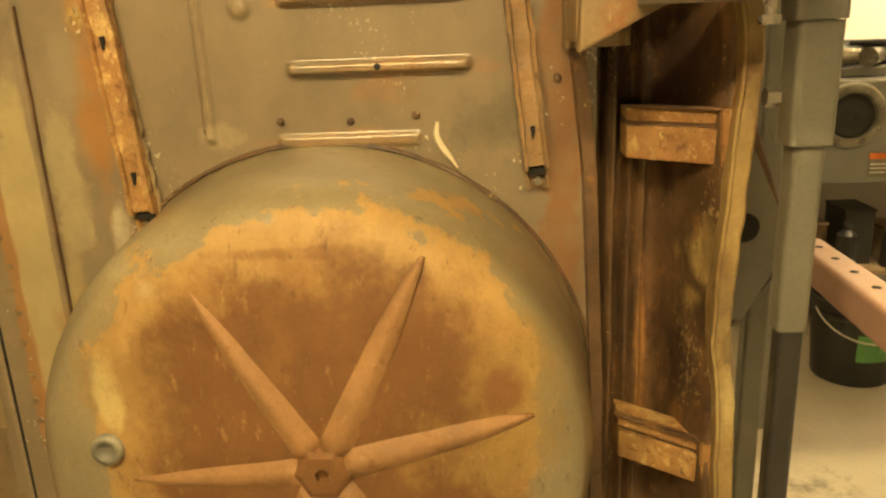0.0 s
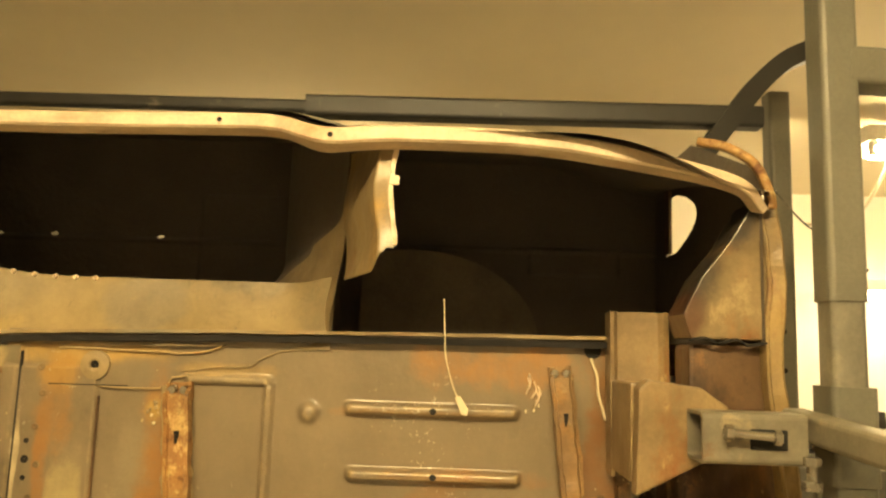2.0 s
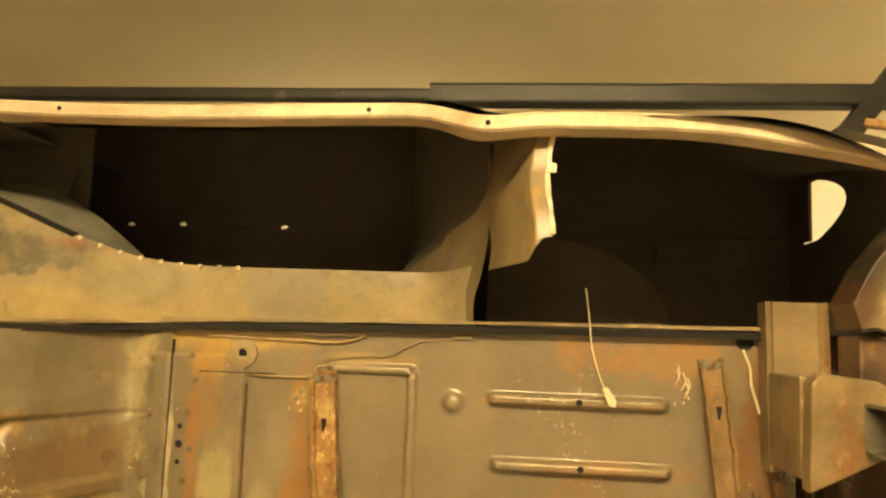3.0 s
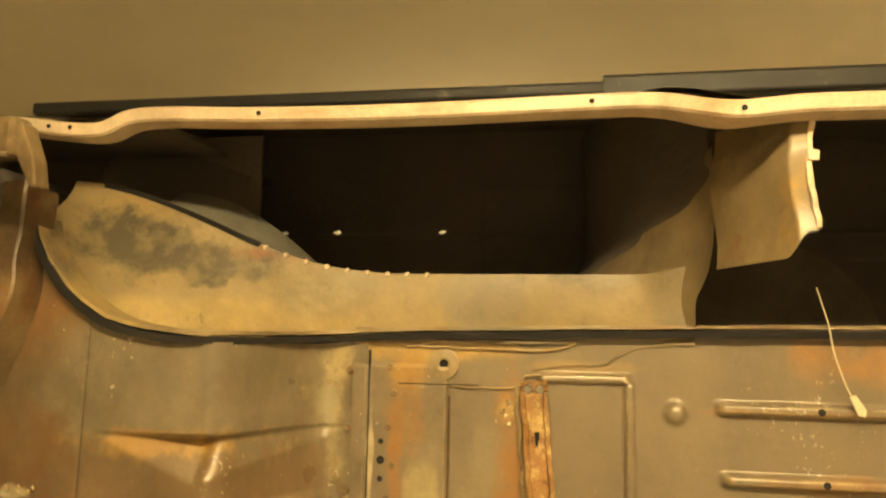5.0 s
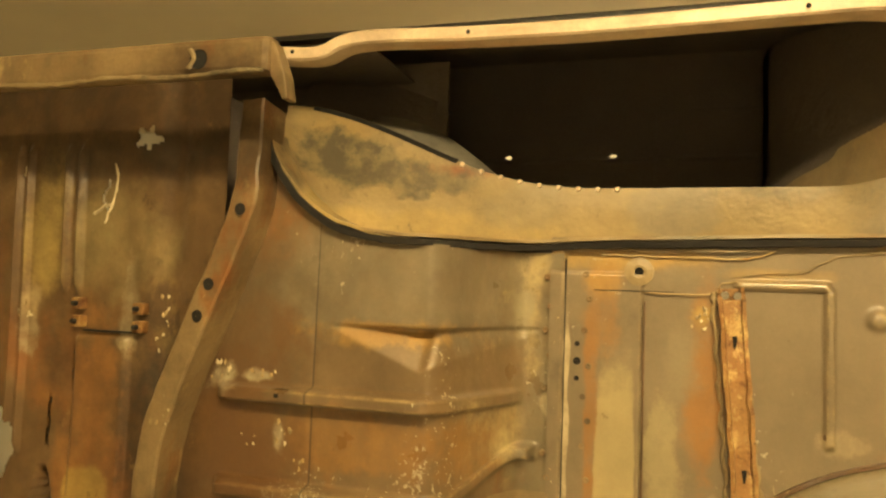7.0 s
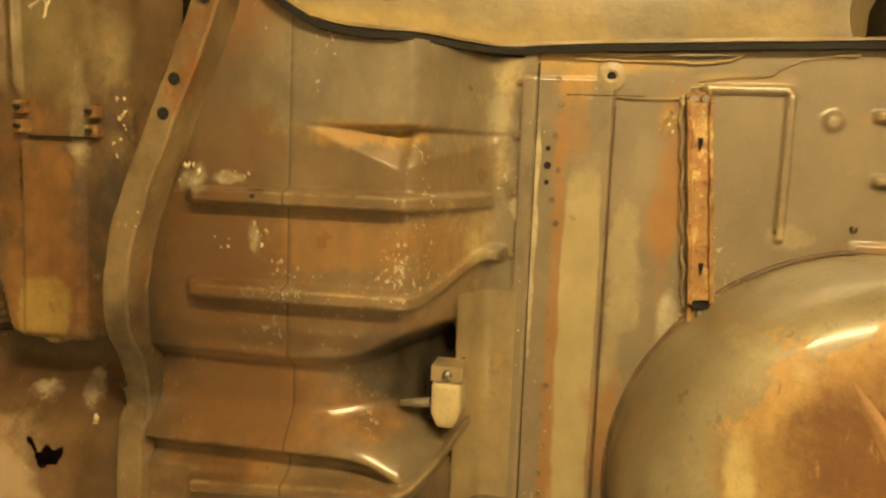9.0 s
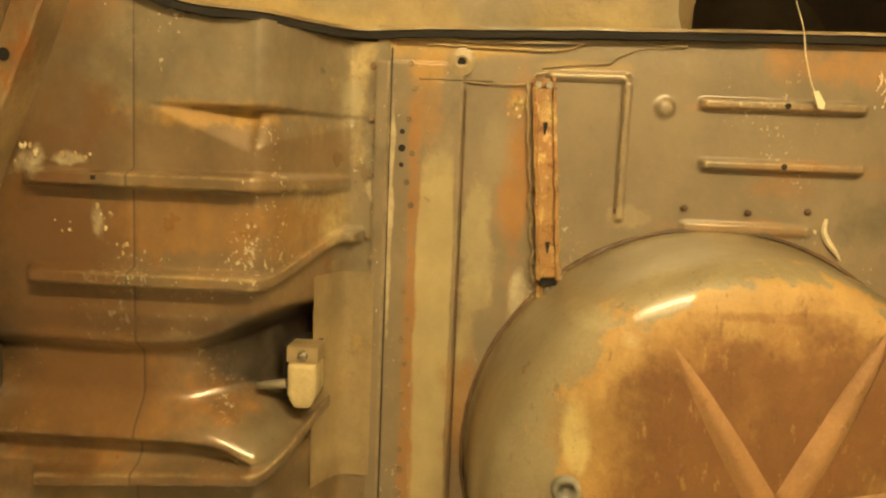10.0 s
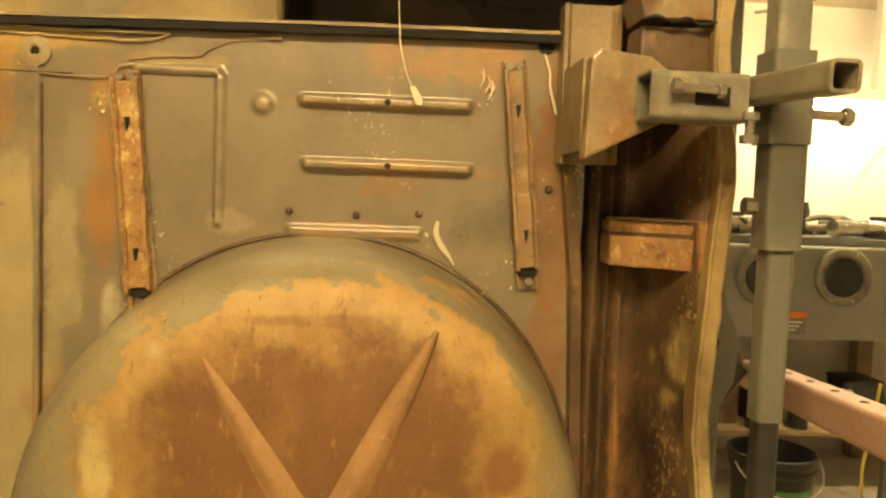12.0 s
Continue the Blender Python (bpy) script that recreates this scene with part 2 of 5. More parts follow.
well_rust = worn("spare_well_rust", (0.245, 0.205, 0.125), (0.300, 0.250, 0.152), (),
                 ((-0.210, 0.972, 0.280, 0.331, (0.43, 0.275, 0.100), 0.11, 1.0, (0.985, 1.01), 2.8), (-0.205, 0.97, 0.272, 0.312, (0.285, 0.158, 0.052), 0.20, 0.9, (0.80, 1.02), 2.8), (-0.20, 0.945, 0.232, 0.288, (0.158, 0.071, 0.024), 0.18, 0.95, (0.88, 1.08), 3.6),
                  (0.03, 1.06, 0.055, 0.12, (0.30, 0.195, 0.062), 0.7, 0.85), (-0.02, 0.98, 0.08, 0.06, (0.31, 0.20, 0.062), 0.8, 0.8), (-0.455, 1.08, 0.055, 0.10, (0.31, 0.19, 0.062), 0.8, 0.8), (-0.25, 1.15, 0.035, 0.07, (0.25, 0.13, 0.042), 0.8, 0.6),
                  (0.01, 1.075, 0.030, 0.030, (0.19, 0.085, 0.03), 0.6, 0.85), (-0.484, 1.085, 0.016, 0.035, (0.52, 0.42, 0.19), 0.7, 0.9), (-0.475, 1.055, 0.012, 0.02, (0.52, 0.42, 0.19), 0.7, 0.9), (-0.25, 1.255, 0.08, 0.008, (0.23, 0.115, 0.04), 1.0, 0.7)),
                 late=(((0.115, 0.052, 0.020), 0.60, 60.0, (1.2, 1, 0.5), 0.55), ((0.46, 0.30, 0.115), 0.61, 52.0, (1.2, 1, 0.45), 0.45)), over=((-0.455, 1.235, 0.030, 0.012, (0.40, 0.34, 0.21), 1.0, 0.8), (-0.415, 1.21, 0.02, 0.014, (0.50, 0.41, 0.24), 1.0, 0.6)), matte=0.62, coat=0.9, mottle=0.16, rough=(0.24, 0.36), bump=0.34, grain=200, fine=0.16, dents=0.04, scale=3.0)
rib_rust = worn("star_rib_rust", (0.34, 0.195, 0.088), (0.28, 0.150, 0.060), (((0.20, 0.095, 0.035), 0.60, 26.0, (1, 1, 1)),), late=(((0.46, 0.31, 0.16), 0.62, 50.0, (1, 1, 1), 0.5),), rough=(0.5, 0.75), bump=0.3, mottle=0.25)
tan_metal = worn("tan_overspray", (0.321, 0.246, 0.132), (0.237, 0.181, 0.100),
                 ((RUST, 0.62, 6.0, (0.5, 1, 1)), ((0.158, 0.130, 0.084), 0.62, 6.0, (1, 1, 0.7)), (GOLD, 0.62, 4.0, (1, 1, 1))),
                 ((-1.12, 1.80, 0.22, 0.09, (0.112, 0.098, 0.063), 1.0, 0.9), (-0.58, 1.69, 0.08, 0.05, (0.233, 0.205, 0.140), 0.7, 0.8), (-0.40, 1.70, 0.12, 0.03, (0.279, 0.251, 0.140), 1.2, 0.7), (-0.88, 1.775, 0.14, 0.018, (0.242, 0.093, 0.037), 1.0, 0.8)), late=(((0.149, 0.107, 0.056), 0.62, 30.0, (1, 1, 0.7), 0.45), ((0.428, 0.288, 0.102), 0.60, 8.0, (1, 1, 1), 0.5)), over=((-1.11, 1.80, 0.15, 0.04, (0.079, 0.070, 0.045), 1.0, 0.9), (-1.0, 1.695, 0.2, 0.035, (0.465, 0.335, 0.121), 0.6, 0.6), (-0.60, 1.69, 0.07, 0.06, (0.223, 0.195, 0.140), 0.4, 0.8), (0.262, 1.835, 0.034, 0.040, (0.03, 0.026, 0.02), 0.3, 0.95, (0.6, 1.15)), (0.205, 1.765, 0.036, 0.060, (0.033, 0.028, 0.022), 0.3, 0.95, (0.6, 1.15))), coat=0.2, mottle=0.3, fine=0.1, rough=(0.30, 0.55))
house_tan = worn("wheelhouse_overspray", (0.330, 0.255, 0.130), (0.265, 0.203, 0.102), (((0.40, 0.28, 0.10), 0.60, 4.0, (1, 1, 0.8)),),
                 ((-1.03, 1.668, 0.22, 0.028, (0.44, 0.325, 0.125), 0.5, 0.85), (-0.62, 1.70, 0.075, 0.055, (0.235, 0.195, 0.128), 0.25, 0.95, (0.75, 1.08)), (-0.86, 1.70, 0.06, 0.04, (0.26, 0.215, 0.13), 0.6, 0.7), (-1.14, 1.85, 0.07, 0.03, (0.33, 0.235, 0.10), 0.7, 0.8),
                  (-0.43, 1.747, 0.14, 0.024, (0.150, 0.118, 0.066), 0.7, 0.85), (-0.33, 1.70, 0.035, 0.06, (0.19, 0.15, 0.085), 0.6, 0.85), (-0.85, 1.768, 0.16, 0.014, (0.25, 0.095, 0.038), 0.6, 0.95)),
                 late=(((0.115, 0.092, 0.052), 0.615, 48.0, (1.3, 1, 0.35), 0.55), ((0.46, 0.36, 0.16), 0.64, 22.0, (1, 1, 0.6), 0.5)),
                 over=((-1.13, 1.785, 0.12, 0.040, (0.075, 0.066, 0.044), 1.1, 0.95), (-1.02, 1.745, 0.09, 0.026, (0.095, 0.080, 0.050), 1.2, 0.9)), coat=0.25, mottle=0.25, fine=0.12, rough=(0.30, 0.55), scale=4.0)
dull_strap = worn("dull_rusty_strap", (0.215, 0.150, 0.080), (0.27, 0.165, 0.072), (((0.34, 0.19, 0.065), 0.56, 16.0, (1, 1, 1)),), late=(((0.08, 0.045, 0.022), 0.61, 60.0, (1, 1, 1), 0.7), ((0.46, 0.36, 0.19), 0.62, 50.0, (1, 1, 1), 0.6)), rough=(0.4, 0.65), bump=0.3)
bright_rust = worn("orange_rust", (0.27, 0.135, 0.046), (0.39, 0.235, 0.085),
                   (((0.15, 0.065, 0.026), 0.57, 38.0, (1, 1, 1)), ((0.50, 0.36, 0.15), 0.57, 26.0, (1, 1, 0.9))),
                   late=(((0.06, 0.03, 0.015), 0.60, 70.0, (1, 1, 1), 0.8), ((0.58, 0.44, 0.20), 0.58, 55.0, (1, 1, 0.9), 0.7)), mottle=0.4, rough=(0.4, 0.7), bump=0.35)
front_rust = worn("dark_front_rust", (0.135, 0.082, 0.038), (0.20, 0.125, 0.055),
                  ((RUST, 0.56, 4.0, (1, 1, 0.7)), (SOOT_AND_SHADE, 0.63, 5.0, (1, 1, 0.7)), ((0.30, 0.21, 0.085), 0.62, 5.0, (1, 1, 0.7))),
                  # The near-black patch beside the brace paints the shadow next to it.
                  ((-1.53, 1.33, 0.09, 0.16, (0.30, 0.145, 0.045), 0.8, 0.85), (-1.546, 1.195, 0.046, 0.055, (0.40, 0.28, 0.085), 0.25, 0.9, (0.85, 1.1), 5.0), (-1.43, 1.30, 0.06, 0.20, SOOT_AND_SHADE, 0.6, 0.9),
                   # The dark top band paints the rocker's shade; another band darkens the groove.
                   (-1.655, 1.66, 0.045, 0.10, (0.38, 0.285, 0.10), 0.6, 0.9), (-1.55, 1.66, 0.05, 0.09, (0.27, 0.215, 0.10), 0.6, 0.85), (-1.685, 1.515, 0.022, 0.03, (0.46, 0.36, 0.20), 0.7, 0.9), (-1.48, 1.62, 0.08, 0.08, (0.27, 0.21, 0.10), 0.8, 0.7), (-1.5, 1.88, 0.55, 0.15, (0.045, 0.028, 0.015), 0.4, 0.95), (-1.60, 1.13, 0.3, 0.035, SOOT_AND_SHADE, 0.6, 0.9), (-1.62, 1.08, 0.30, 0.065, (0.11, 0.062, 0.036), 0.5, 0.9), (-1.68, 0.915, 0.14, 0.075, (0.60, 0.46, 0.30), 0.4, 0.95), (-1.60, 1.36, 0.035, 0.09, (0.13, 0.065, 0.028), 0.9, 0.7), (-1.475, 1.53, 0.012, 0.06, (0.42, 0.35, 0.22), 1.2, 0.8), (-1.69, 1.46, 0.02, 0.03, (0.46, 0.38, 0.24), 1.0, 0.8), (-1.60, 1.045, 0.035, 0.018, (0.50, 0.42, 0.28), 1.3, 0.9), (-1.50, 1.06, 0.015, 0.02, (0.50, 0.42, 0.28), 1.3, 0.8)),
                  late=(((0.05, 0.03, 0.015), 0.64, 26.0, (1, 1, 0.7), 0.5), ((0.38, 0.26, 0.11), 0.64, 18.0, (1, 1, 0.6), 0.4)), over=((-1.62, 0.895, 0.065, 0.050, (0.60, 0.46, 0.30), 0.35, 0.95, (0.75, 1.1)), (-1.72, 0.93, 0.06, 0.05, (0.56, 0.43, 0.27), 0.5, 0.9), (-1.54, 0.91, 0.035, 0.035, (0.22, 0.12, 0.06), 0.4, 0.9)), coat=0.4, mottle=0.35, fine=0.1, rough=(0.22, 0.5))
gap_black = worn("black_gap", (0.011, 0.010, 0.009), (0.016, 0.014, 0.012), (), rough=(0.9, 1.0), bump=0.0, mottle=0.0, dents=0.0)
bracket_rust = worn("dusty_brown_bracket", (0.20, 0.14, 0.072), (0.28, 0.205, 0.105),
                     # Dark stains at the brace's ends paint shade, the lower one with soot.
                     ((RUST, 0.57, 9.0, (1, 1, 0.5)), ((0.15, 0.11, 0.06), 0.60, 7.0, (1, 1, 0.5)), (TAN, 0.63, 14.0, (1, 1, 0.5))), over=((-1.36, 1.16, 0.09, 0.10, SOOT_AND_SHADE, 0.4, 0.85), (-1.22, 1.79, 0.12, 0.12, (0.055, 0.036, 0.02), 0.4, 0.9)), coat=0.15, rough=(0.30, 0.55), bump=0.15)
dark_rust = worn("dark_stained_rust", (0.090, 0.052, 0.027), (0.155, 0.092, 0.045),
                 (((0.045, 0.027, 0.018), 0.55, 7.0, (1.3, 1.3, 0.6)), ((0.25, 0.115, 0.04), 0.62, 7.0, (1.6, 1.6, 0.4)), ((0.36, 0.25, 0.11), 0.66, 15.0, (1, 1, 0.8))),
                 ((0.240, 1.05, 0.008, 0.24, (0.34, 0.17, 0.05), 0.7, 0.85), (0.296, 1.12, 0.010, 0.06, (0.05, 0.028, 0.02), 0.9, 0.9), (0.292, 1.00, 0.012, 0.05, (0.05, 0.028, 0.02), 0.9, 0.9), (0.293, 1.19, 0.012, 0.035, (0.50, 0.38, 0.15), 0.9, 0.9), (0.288, 1.12, 0.006, 0.02, (0.50, 0.38, 0.15), 0.9, 0.9),
                  # The two dark stains around z 1.4 paint the mount bracket's cast shadow.
                  (0.175, 1.40, 0.03, 0.10, (0.05, 0.03, 0.02), 0.6, 0.85), (0.26, 1.43, 0.04, 0.05, (0.07, 0.04, 0.03), 0.6, 0.8), (0.165, 1.15, 0.02, 0.3, (0.17, 0.10, 0.055), 0.7, 0.7)),
                 chips=(0.46, 0.34, 0.16), late=(((0.05, 0.028, 0.016), 0.61, 50.0, (1, 1, 0.8), 0.7), ((0.30, 0.15, 0.05), 0.61, 28.0, (1, 1, 0.8), 0.5)), mottle=0.45, rough=(0.32, 0.62), coat=0.15)
lip_paint = worn("pale_lip_metal", (0.78, 0.66, 0.48), (0.66, 0.51, 0.36), (((0.56, 0.37, 0.22), 0.585, 4.0, (0.35, 1, 2)), ((0.42, 0.20, 0.09), 0.64, 9.0, (0.5, 1, 1))), mottle=0.2, rough=(0.28, 0.45))
pale_bead = worn("pale_golden_bead", (0.50, 0.40, 0.23), (0.42, 0.29, 0.12), (((0.36, 0.17, 0.05), 0.60, 18.0, (1, 1, 1)),), rough=(0.25, 0.5), mottle=0.2)
# Paler undercoat: light missing on the inner wheelhouse side is put in its colour.
lifted_black = worn("lifted_undercoat", (0.165, 0.135, 0.10), (0.20, 0.165, 0.125), (), rough=(0.7, 0.9), bump=0.3, mottle=0.2)
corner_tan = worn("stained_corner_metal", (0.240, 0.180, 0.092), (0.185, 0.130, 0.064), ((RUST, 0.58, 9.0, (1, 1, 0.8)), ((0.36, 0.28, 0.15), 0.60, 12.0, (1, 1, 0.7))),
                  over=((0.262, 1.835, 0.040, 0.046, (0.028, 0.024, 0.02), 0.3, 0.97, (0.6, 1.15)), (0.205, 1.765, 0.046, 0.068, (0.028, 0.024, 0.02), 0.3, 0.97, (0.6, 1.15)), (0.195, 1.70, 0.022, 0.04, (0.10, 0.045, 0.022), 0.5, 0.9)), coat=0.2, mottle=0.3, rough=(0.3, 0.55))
flange_gold = worn("golden_flange_rust", (0.33, 0.235, 0.095), (0.22, 0.150, 0.066), (((0.50, 0.40, 0.19), 0.56, 9.0, (1, 1, 0.35)), ((0.20, 0.10, 0.038), 0.60, 12.0, (1, 1, 0.4))), late=(((0.09, 0.05, 0.025), 0.62, 40.0, (1, 1, 0.6), 0.6),), coat=0.2, rough=(0.35, 0.6), bump=0.3, mottle=0.35)
undercoat = worn("black_undercoat", (0.125, 0.105, 0.085), (0.160, 0.132, 0.105), (), rough=(0.8, 0.95), bump=0.3, mottle=0.0)
skin_paint = worn("quarter_primer", (0.30, 0.30, 0.25), (0.24, 0.24, 0.20), (), rough=(0.35, 0.5), mottle=0.0)
steel_grey = worn("grey_painted_steel", (0.165, 0.160, 0.128), (0.130, 0.127, 0.102), (((0.30, 0.29, 0.23), 0.64, 5.0, (2, 2, 0.5)),), rough=(0.35, 0.5), bump=0.05, dents=0.0, mottle=0.0)
dark_steel = worn("dark_steel_tube", (0.020, 0.020, 0.020), (0.032, 0.032, 0.030), (((0.22, 0.20, 0.16), 0.66, 6.0, (1, 1, 1)),), rough=(0.35, 0.6), bump=0.05, dents=0.0, mottle=0.0)
dark_grey = worn("worn_dark_grey", (0.17, 0.165, 0.14), (0.23, 0.22, 0.18), (((0.34, 0.31, 0.23), 0.60, 7.0, (1, 1, 0.6)),), rough=(0.3, 0.5), dents=0.0)
black_paint = worn("black_paint", (0.02, 0.02, 0.02), (0.03, 0.03, 0.028), (), rough=(0.3, 0.5), bump=0.05, dents=0.0, mottle=0.0)
bolt_steel = worn("zinc_bolt", (0.45, 0.42, 0.36), (0.34, 0.31, 0.26), (), rough=(0.15, 0.35), metal=0.8, bump=0.05, dents=0.0, mottle=0.0)
galvanised = worn("dusty_tube_steel", (0.22, 0.20, 0.15), (0.155, 0.14, 0.105), (((0.38, 0.31, 0.18), 0.59, 8.0, (1, 1, 1)), ((0.17, 0.085, 0.035), 0.61, 14.0, (1, 1, 1)), ((0.06, 0.05, 0.04), 0.64, 22.0, (1, 1, 1))), rough=(0.4, 0.6), bump=0.08, dents=0.0)
pink_paint = worn("red_oxide_beam", (0.50, 0.30, 0.22), (0.58, 0.38, 0.29), (), rough=(0.45, 0.6), bump=0.05, dents=0.0, mottle=0.0)
cabinet_paint = worn("cabinet_grey", (0.20, 0.20, 0.19), (0.23, 0.23, 0.22), (), rough=(0.35, 0.5), bump=0.05, dents=0.0, mottle=0.0)
ceiling_paint = worn("ceiling_paint", (0.74, 0.66, 0.49), (0.69, 0.61, 0.45), (), rough=(0.7, 0.9), bump=0.05, scale=1.2, fine=0.05, dents=0.0, mottle=0.0)
wall_paint = worn("wall_paint", (0.80, 0.78, 0.72), (0.76, 0.73, 0.66), (), rough=(0.7, 0.9), bump=0.05, scale=1.5, fine=0.05, dents=0.0, mottle=0.0)
concrete = worn("concrete_floor", (0.72, 0.67, 0.56), (0.66, 0.61, 0.51), (((0.30, 0.27, 0.22), 0.63, 3.0, (1, 1, 1)),), rough=(0.5, 0.75), bump=0.1, scale=2.0, mottle=0.0)
wood = worn("bench_wood", (0.40, 0.31, 0.20), (0.33, 0.24, 0.15), (((0.20, 0.14, 0.09), 0.62, 8.0, (0.3, 2, 2)),), rough=(0.5, 0.7), stretch=(0.2, 2, 2))
plastic_black = worn("black_plastic", (0.02, 0.02, 0.02), (0.03, 0.03, 0.03), (), rough=(0.3, 0.45), bump=0.03, dents=0.0, mottle=0.0)
green_sticker = worn("green_print", (0.10, 0.30, 0.09), (0.13, 0.34, 0.11), (), rough=(0.4, 0.5), bump=0.0)
orange_print = worn("orange_print", (0.75, 0.20, 0.03), (0.70, 0.18, 0.03), (), rough=(0.4, 0.5), bump=0.0)
white_print = worn("white_print", (0.75, 0.74, 0.70), (0.70, 0.69, 0.65), (), rough=(0.4, 0.5), bump=0.0)
paper = worn("white_tag", (0.74, 0.66, 0.46), (0.66, 0.56, 0.38), (), rough=(0.5, 0.7), bump=0.02, mottle=0.0)
white_enamel = worn("white_enamel", (0.78, 0.76, 0.70), (0.74, 0.72, 0.66), (), rough=(0.3, 0.45), bump=0.02, dents=0.0, mottle=0.0)
rubber = worn("pale_rubber", (0.50, 0.42, 0.24), (0.40, 0.33, 0.18), (((0.16, 0.12, 0.07), 0.66, 30.0, (1, 1, 1)),), rough=(0.4, 0.6))
cord_white = worn("white_cord", (0.70, 0.66, 0.55), (0.62, 0.58, 0.48), (), rough=(0.4, 0.6), bump=0.0, mottle=0.0)
cord_yellow = worn("yellow_cord", (0.70, 0.58, 0.16), (0.62, 0.50, 0.12), (), rough=(0.4, 0.6), bump=0.0)
bench_glow = bpy.data.materials.new("lit_bench_tube")
bench_glow.use_nodes = True
bench_glow.node_tree.nodes["Principled BSDF"].inputs["Emission Color"].default_value = (1.0, 0.84, 0.56, 1)
bench_glow.node_tree.nodes["Principled BSDF"].inputs["Emission Strength"].default_value = BENCH_GLOW
far_fill = bench_glow.copy()
far_fill.name = "far_fill_tube"
far_fill.node_tree.nodes["Principled BSDF"].inputs["Emission Color"].default_value = (*WARM, 1)
far_fill.node_tree.nodes["Principled BSDF"].inputs["Emission Strength"].default_value = FAR_FILL
glow = bpy.data.materials.new("lit_tube")
glow.use_nodes = True
glow.node_tree.nodes["Principled BSDF"].inputs["Emission Color"].default_value = (*WARM, 1)
glow.node_tree.nodes["Principled BSDF"].inputs["Emission Strength"].default_value = TUBE_GLOW


# ---- builders ----
def empty(name, label, category, group="", kind="", place=(0, 0, 0)):
    ob = new(name)
    ob.location = place
    return tagged(ob, label, category, group, kind)


def finish(name, mesh, material, parent=None, label="", smooth=False):
    mesh.materials.append(material)
    if smooth:
        mesh.shade_smooth()
    ob = new(name, mesh)
    if parent is not None:
        ob.parent = parent
        ob.matrix_parent_inverse = Matrix.Translation(-parent.location) if parent.parent is None else Matrix()
    if label:
        ob["label"] = label
    return ob


def part(name, bm, material, parent=None, label="", smooth=False):
    mesh = bpy.data.meshes.new(name)
    bmesh.ops.recalc_face_normals(bm, faces=bm.faces)
    bm.to_mesh(mesh)
    bm.free()
    return finish(name, mesh, material, parent, label, smooth)


def box(x0, x1, y0, y1, z0, z1, bevel=0.002, m=None):
    bm = bmesh.new()
    bmesh.ops.create_cube(bm, size=1, matrix=Matrix.LocRotScale(((x0 + x1) / 2, (y0 + y1) / 2, (z0 + z1) / 2), None, (x1 - x0, y1 - y0, z1 - z0)))
    if bevel:
        bmesh.ops.bevel(bm, geom=bm.edges[:], offset=bevel, segments=2, affect="EDGES", profile=0.6)
    if m:
        bm.transform(m)
    return bm


def prism(outline, y0, y1, bevel=0.002):
    """A plate whose outline lies in x and z, from y0 to y1."""
    bm = bmesh.new()
    face = bm.faces.new([bm.verts.new((x, y0, z)) for x, z in outline])
    made = bmesh.ops.extrude_face_region(bm, geom=[face])
    bmesh.ops.translate(bm, verts=[v for v in made["geom"] if isinstance(v, bmesh.types.BMVert)], vec=(0, y1 - y0, 0))
    if bevel:
        bmesh.ops.bevel(bm, geom=bm.edges[:], offset=bevel, segments=2, affect="EDGES", profile=0.6)
    return bm


def rod(p, q, r, r2=None, sides=16):
    """A round bar from p to q."""
    p, q = Vector(p), Vector(q)
    bm = bmesh.new()
    bmesh.ops.create_cone(bm, cap_ends=True, segments=sides, radius1=r, radius2=r if r2 is None else r2, depth=(q - p).length)
    bm.transform(Matrix.Translation((p + q) / 2) @ (q - p).to_track_quat("Z", "Y").to_matrix().to_4x4())
    return bm


def square_tube(p, q, w, wall=0.004, up=(0, 0, 1), h=None):
    """A hollow square tube from p to q, with rounded edges and open ends."""
    p, q = Vector(p), Vector(q)
    axis = (q - p).normalized()
    side = axis.cross(Vector(up if abs(axis.z) < 0.9 else (0, 1, 0))).normalized()
    over = side.cross(axis)
    h = h or w
    rings = []
    bm = bmesh.new()
    for end in (p, q):
        for a, b, r in ((w / 2, h / 2, 0.007), (w / 2 - wall, h / 2 - wall, 0.004)):
            ring = []
            for cx, cy, start in ((1, 1, 0), (-1, 1, 90), (-1, -1, 180), (1, -1, 270)):
                for step in (0, 30, 60, 90):
                    g = radians(start + step)
                    ring.append(bm.verts.new(end + side * (cx * (a - r) + r * math.cos(g)) + over * (cy * (b - r) + r * math.sin(g))))
            rings.append(ring)
    n = len(rings[0])
    for i in range(n):
        j = (i + 1) % n
        for a, b in ((0, 2), (1, 3), (0, 1), (2, 3)):
            bm.faces.new((rings[a][i], rings[a][j], rings[b][j], rings[b][i]))
    return bm


def lathe(profile, centre, sides=96):
    """A turned form about the y axis through centre: profile of (radius, y)."""
    bm = bmesh.new()
    rings = []
    for r, y in profile:
        rings.append([bm.verts.new((centre[0] + r * math.cos(2 * math.pi * k / sides), y, centre[1] + r * math.sin(2 * math.pi * k / sides))) for k in range(sides)])
    for a, b in zip(rings, rings[1:]):
        for k in range(sides):
            bm.faces.new((a[k], a[(k + 1) % sides], b[(k + 1) % sides], b[k]))
    return bm


def spline(points, steps=8):
    """A smooth line through points."""
    pts = [Vector(p) for p in points]
    pts = [2 * pts[0] - pts[1]] + pts + [2 * pts[-1] - pts[-2]]
    out = []
    for a, b, c, d in zip(pts, pts[1:], pts[2:], pts[3:]):
        for k in range(steps):
            t = k / steps
            out.append(0.5 * (2 * b + (c - a) * t + (2 * a - 5 * b + 4 * c - d) * t * t + (3 * b - a - 3 * c + d) * t ** 3))
    return out + [pts[-2]]


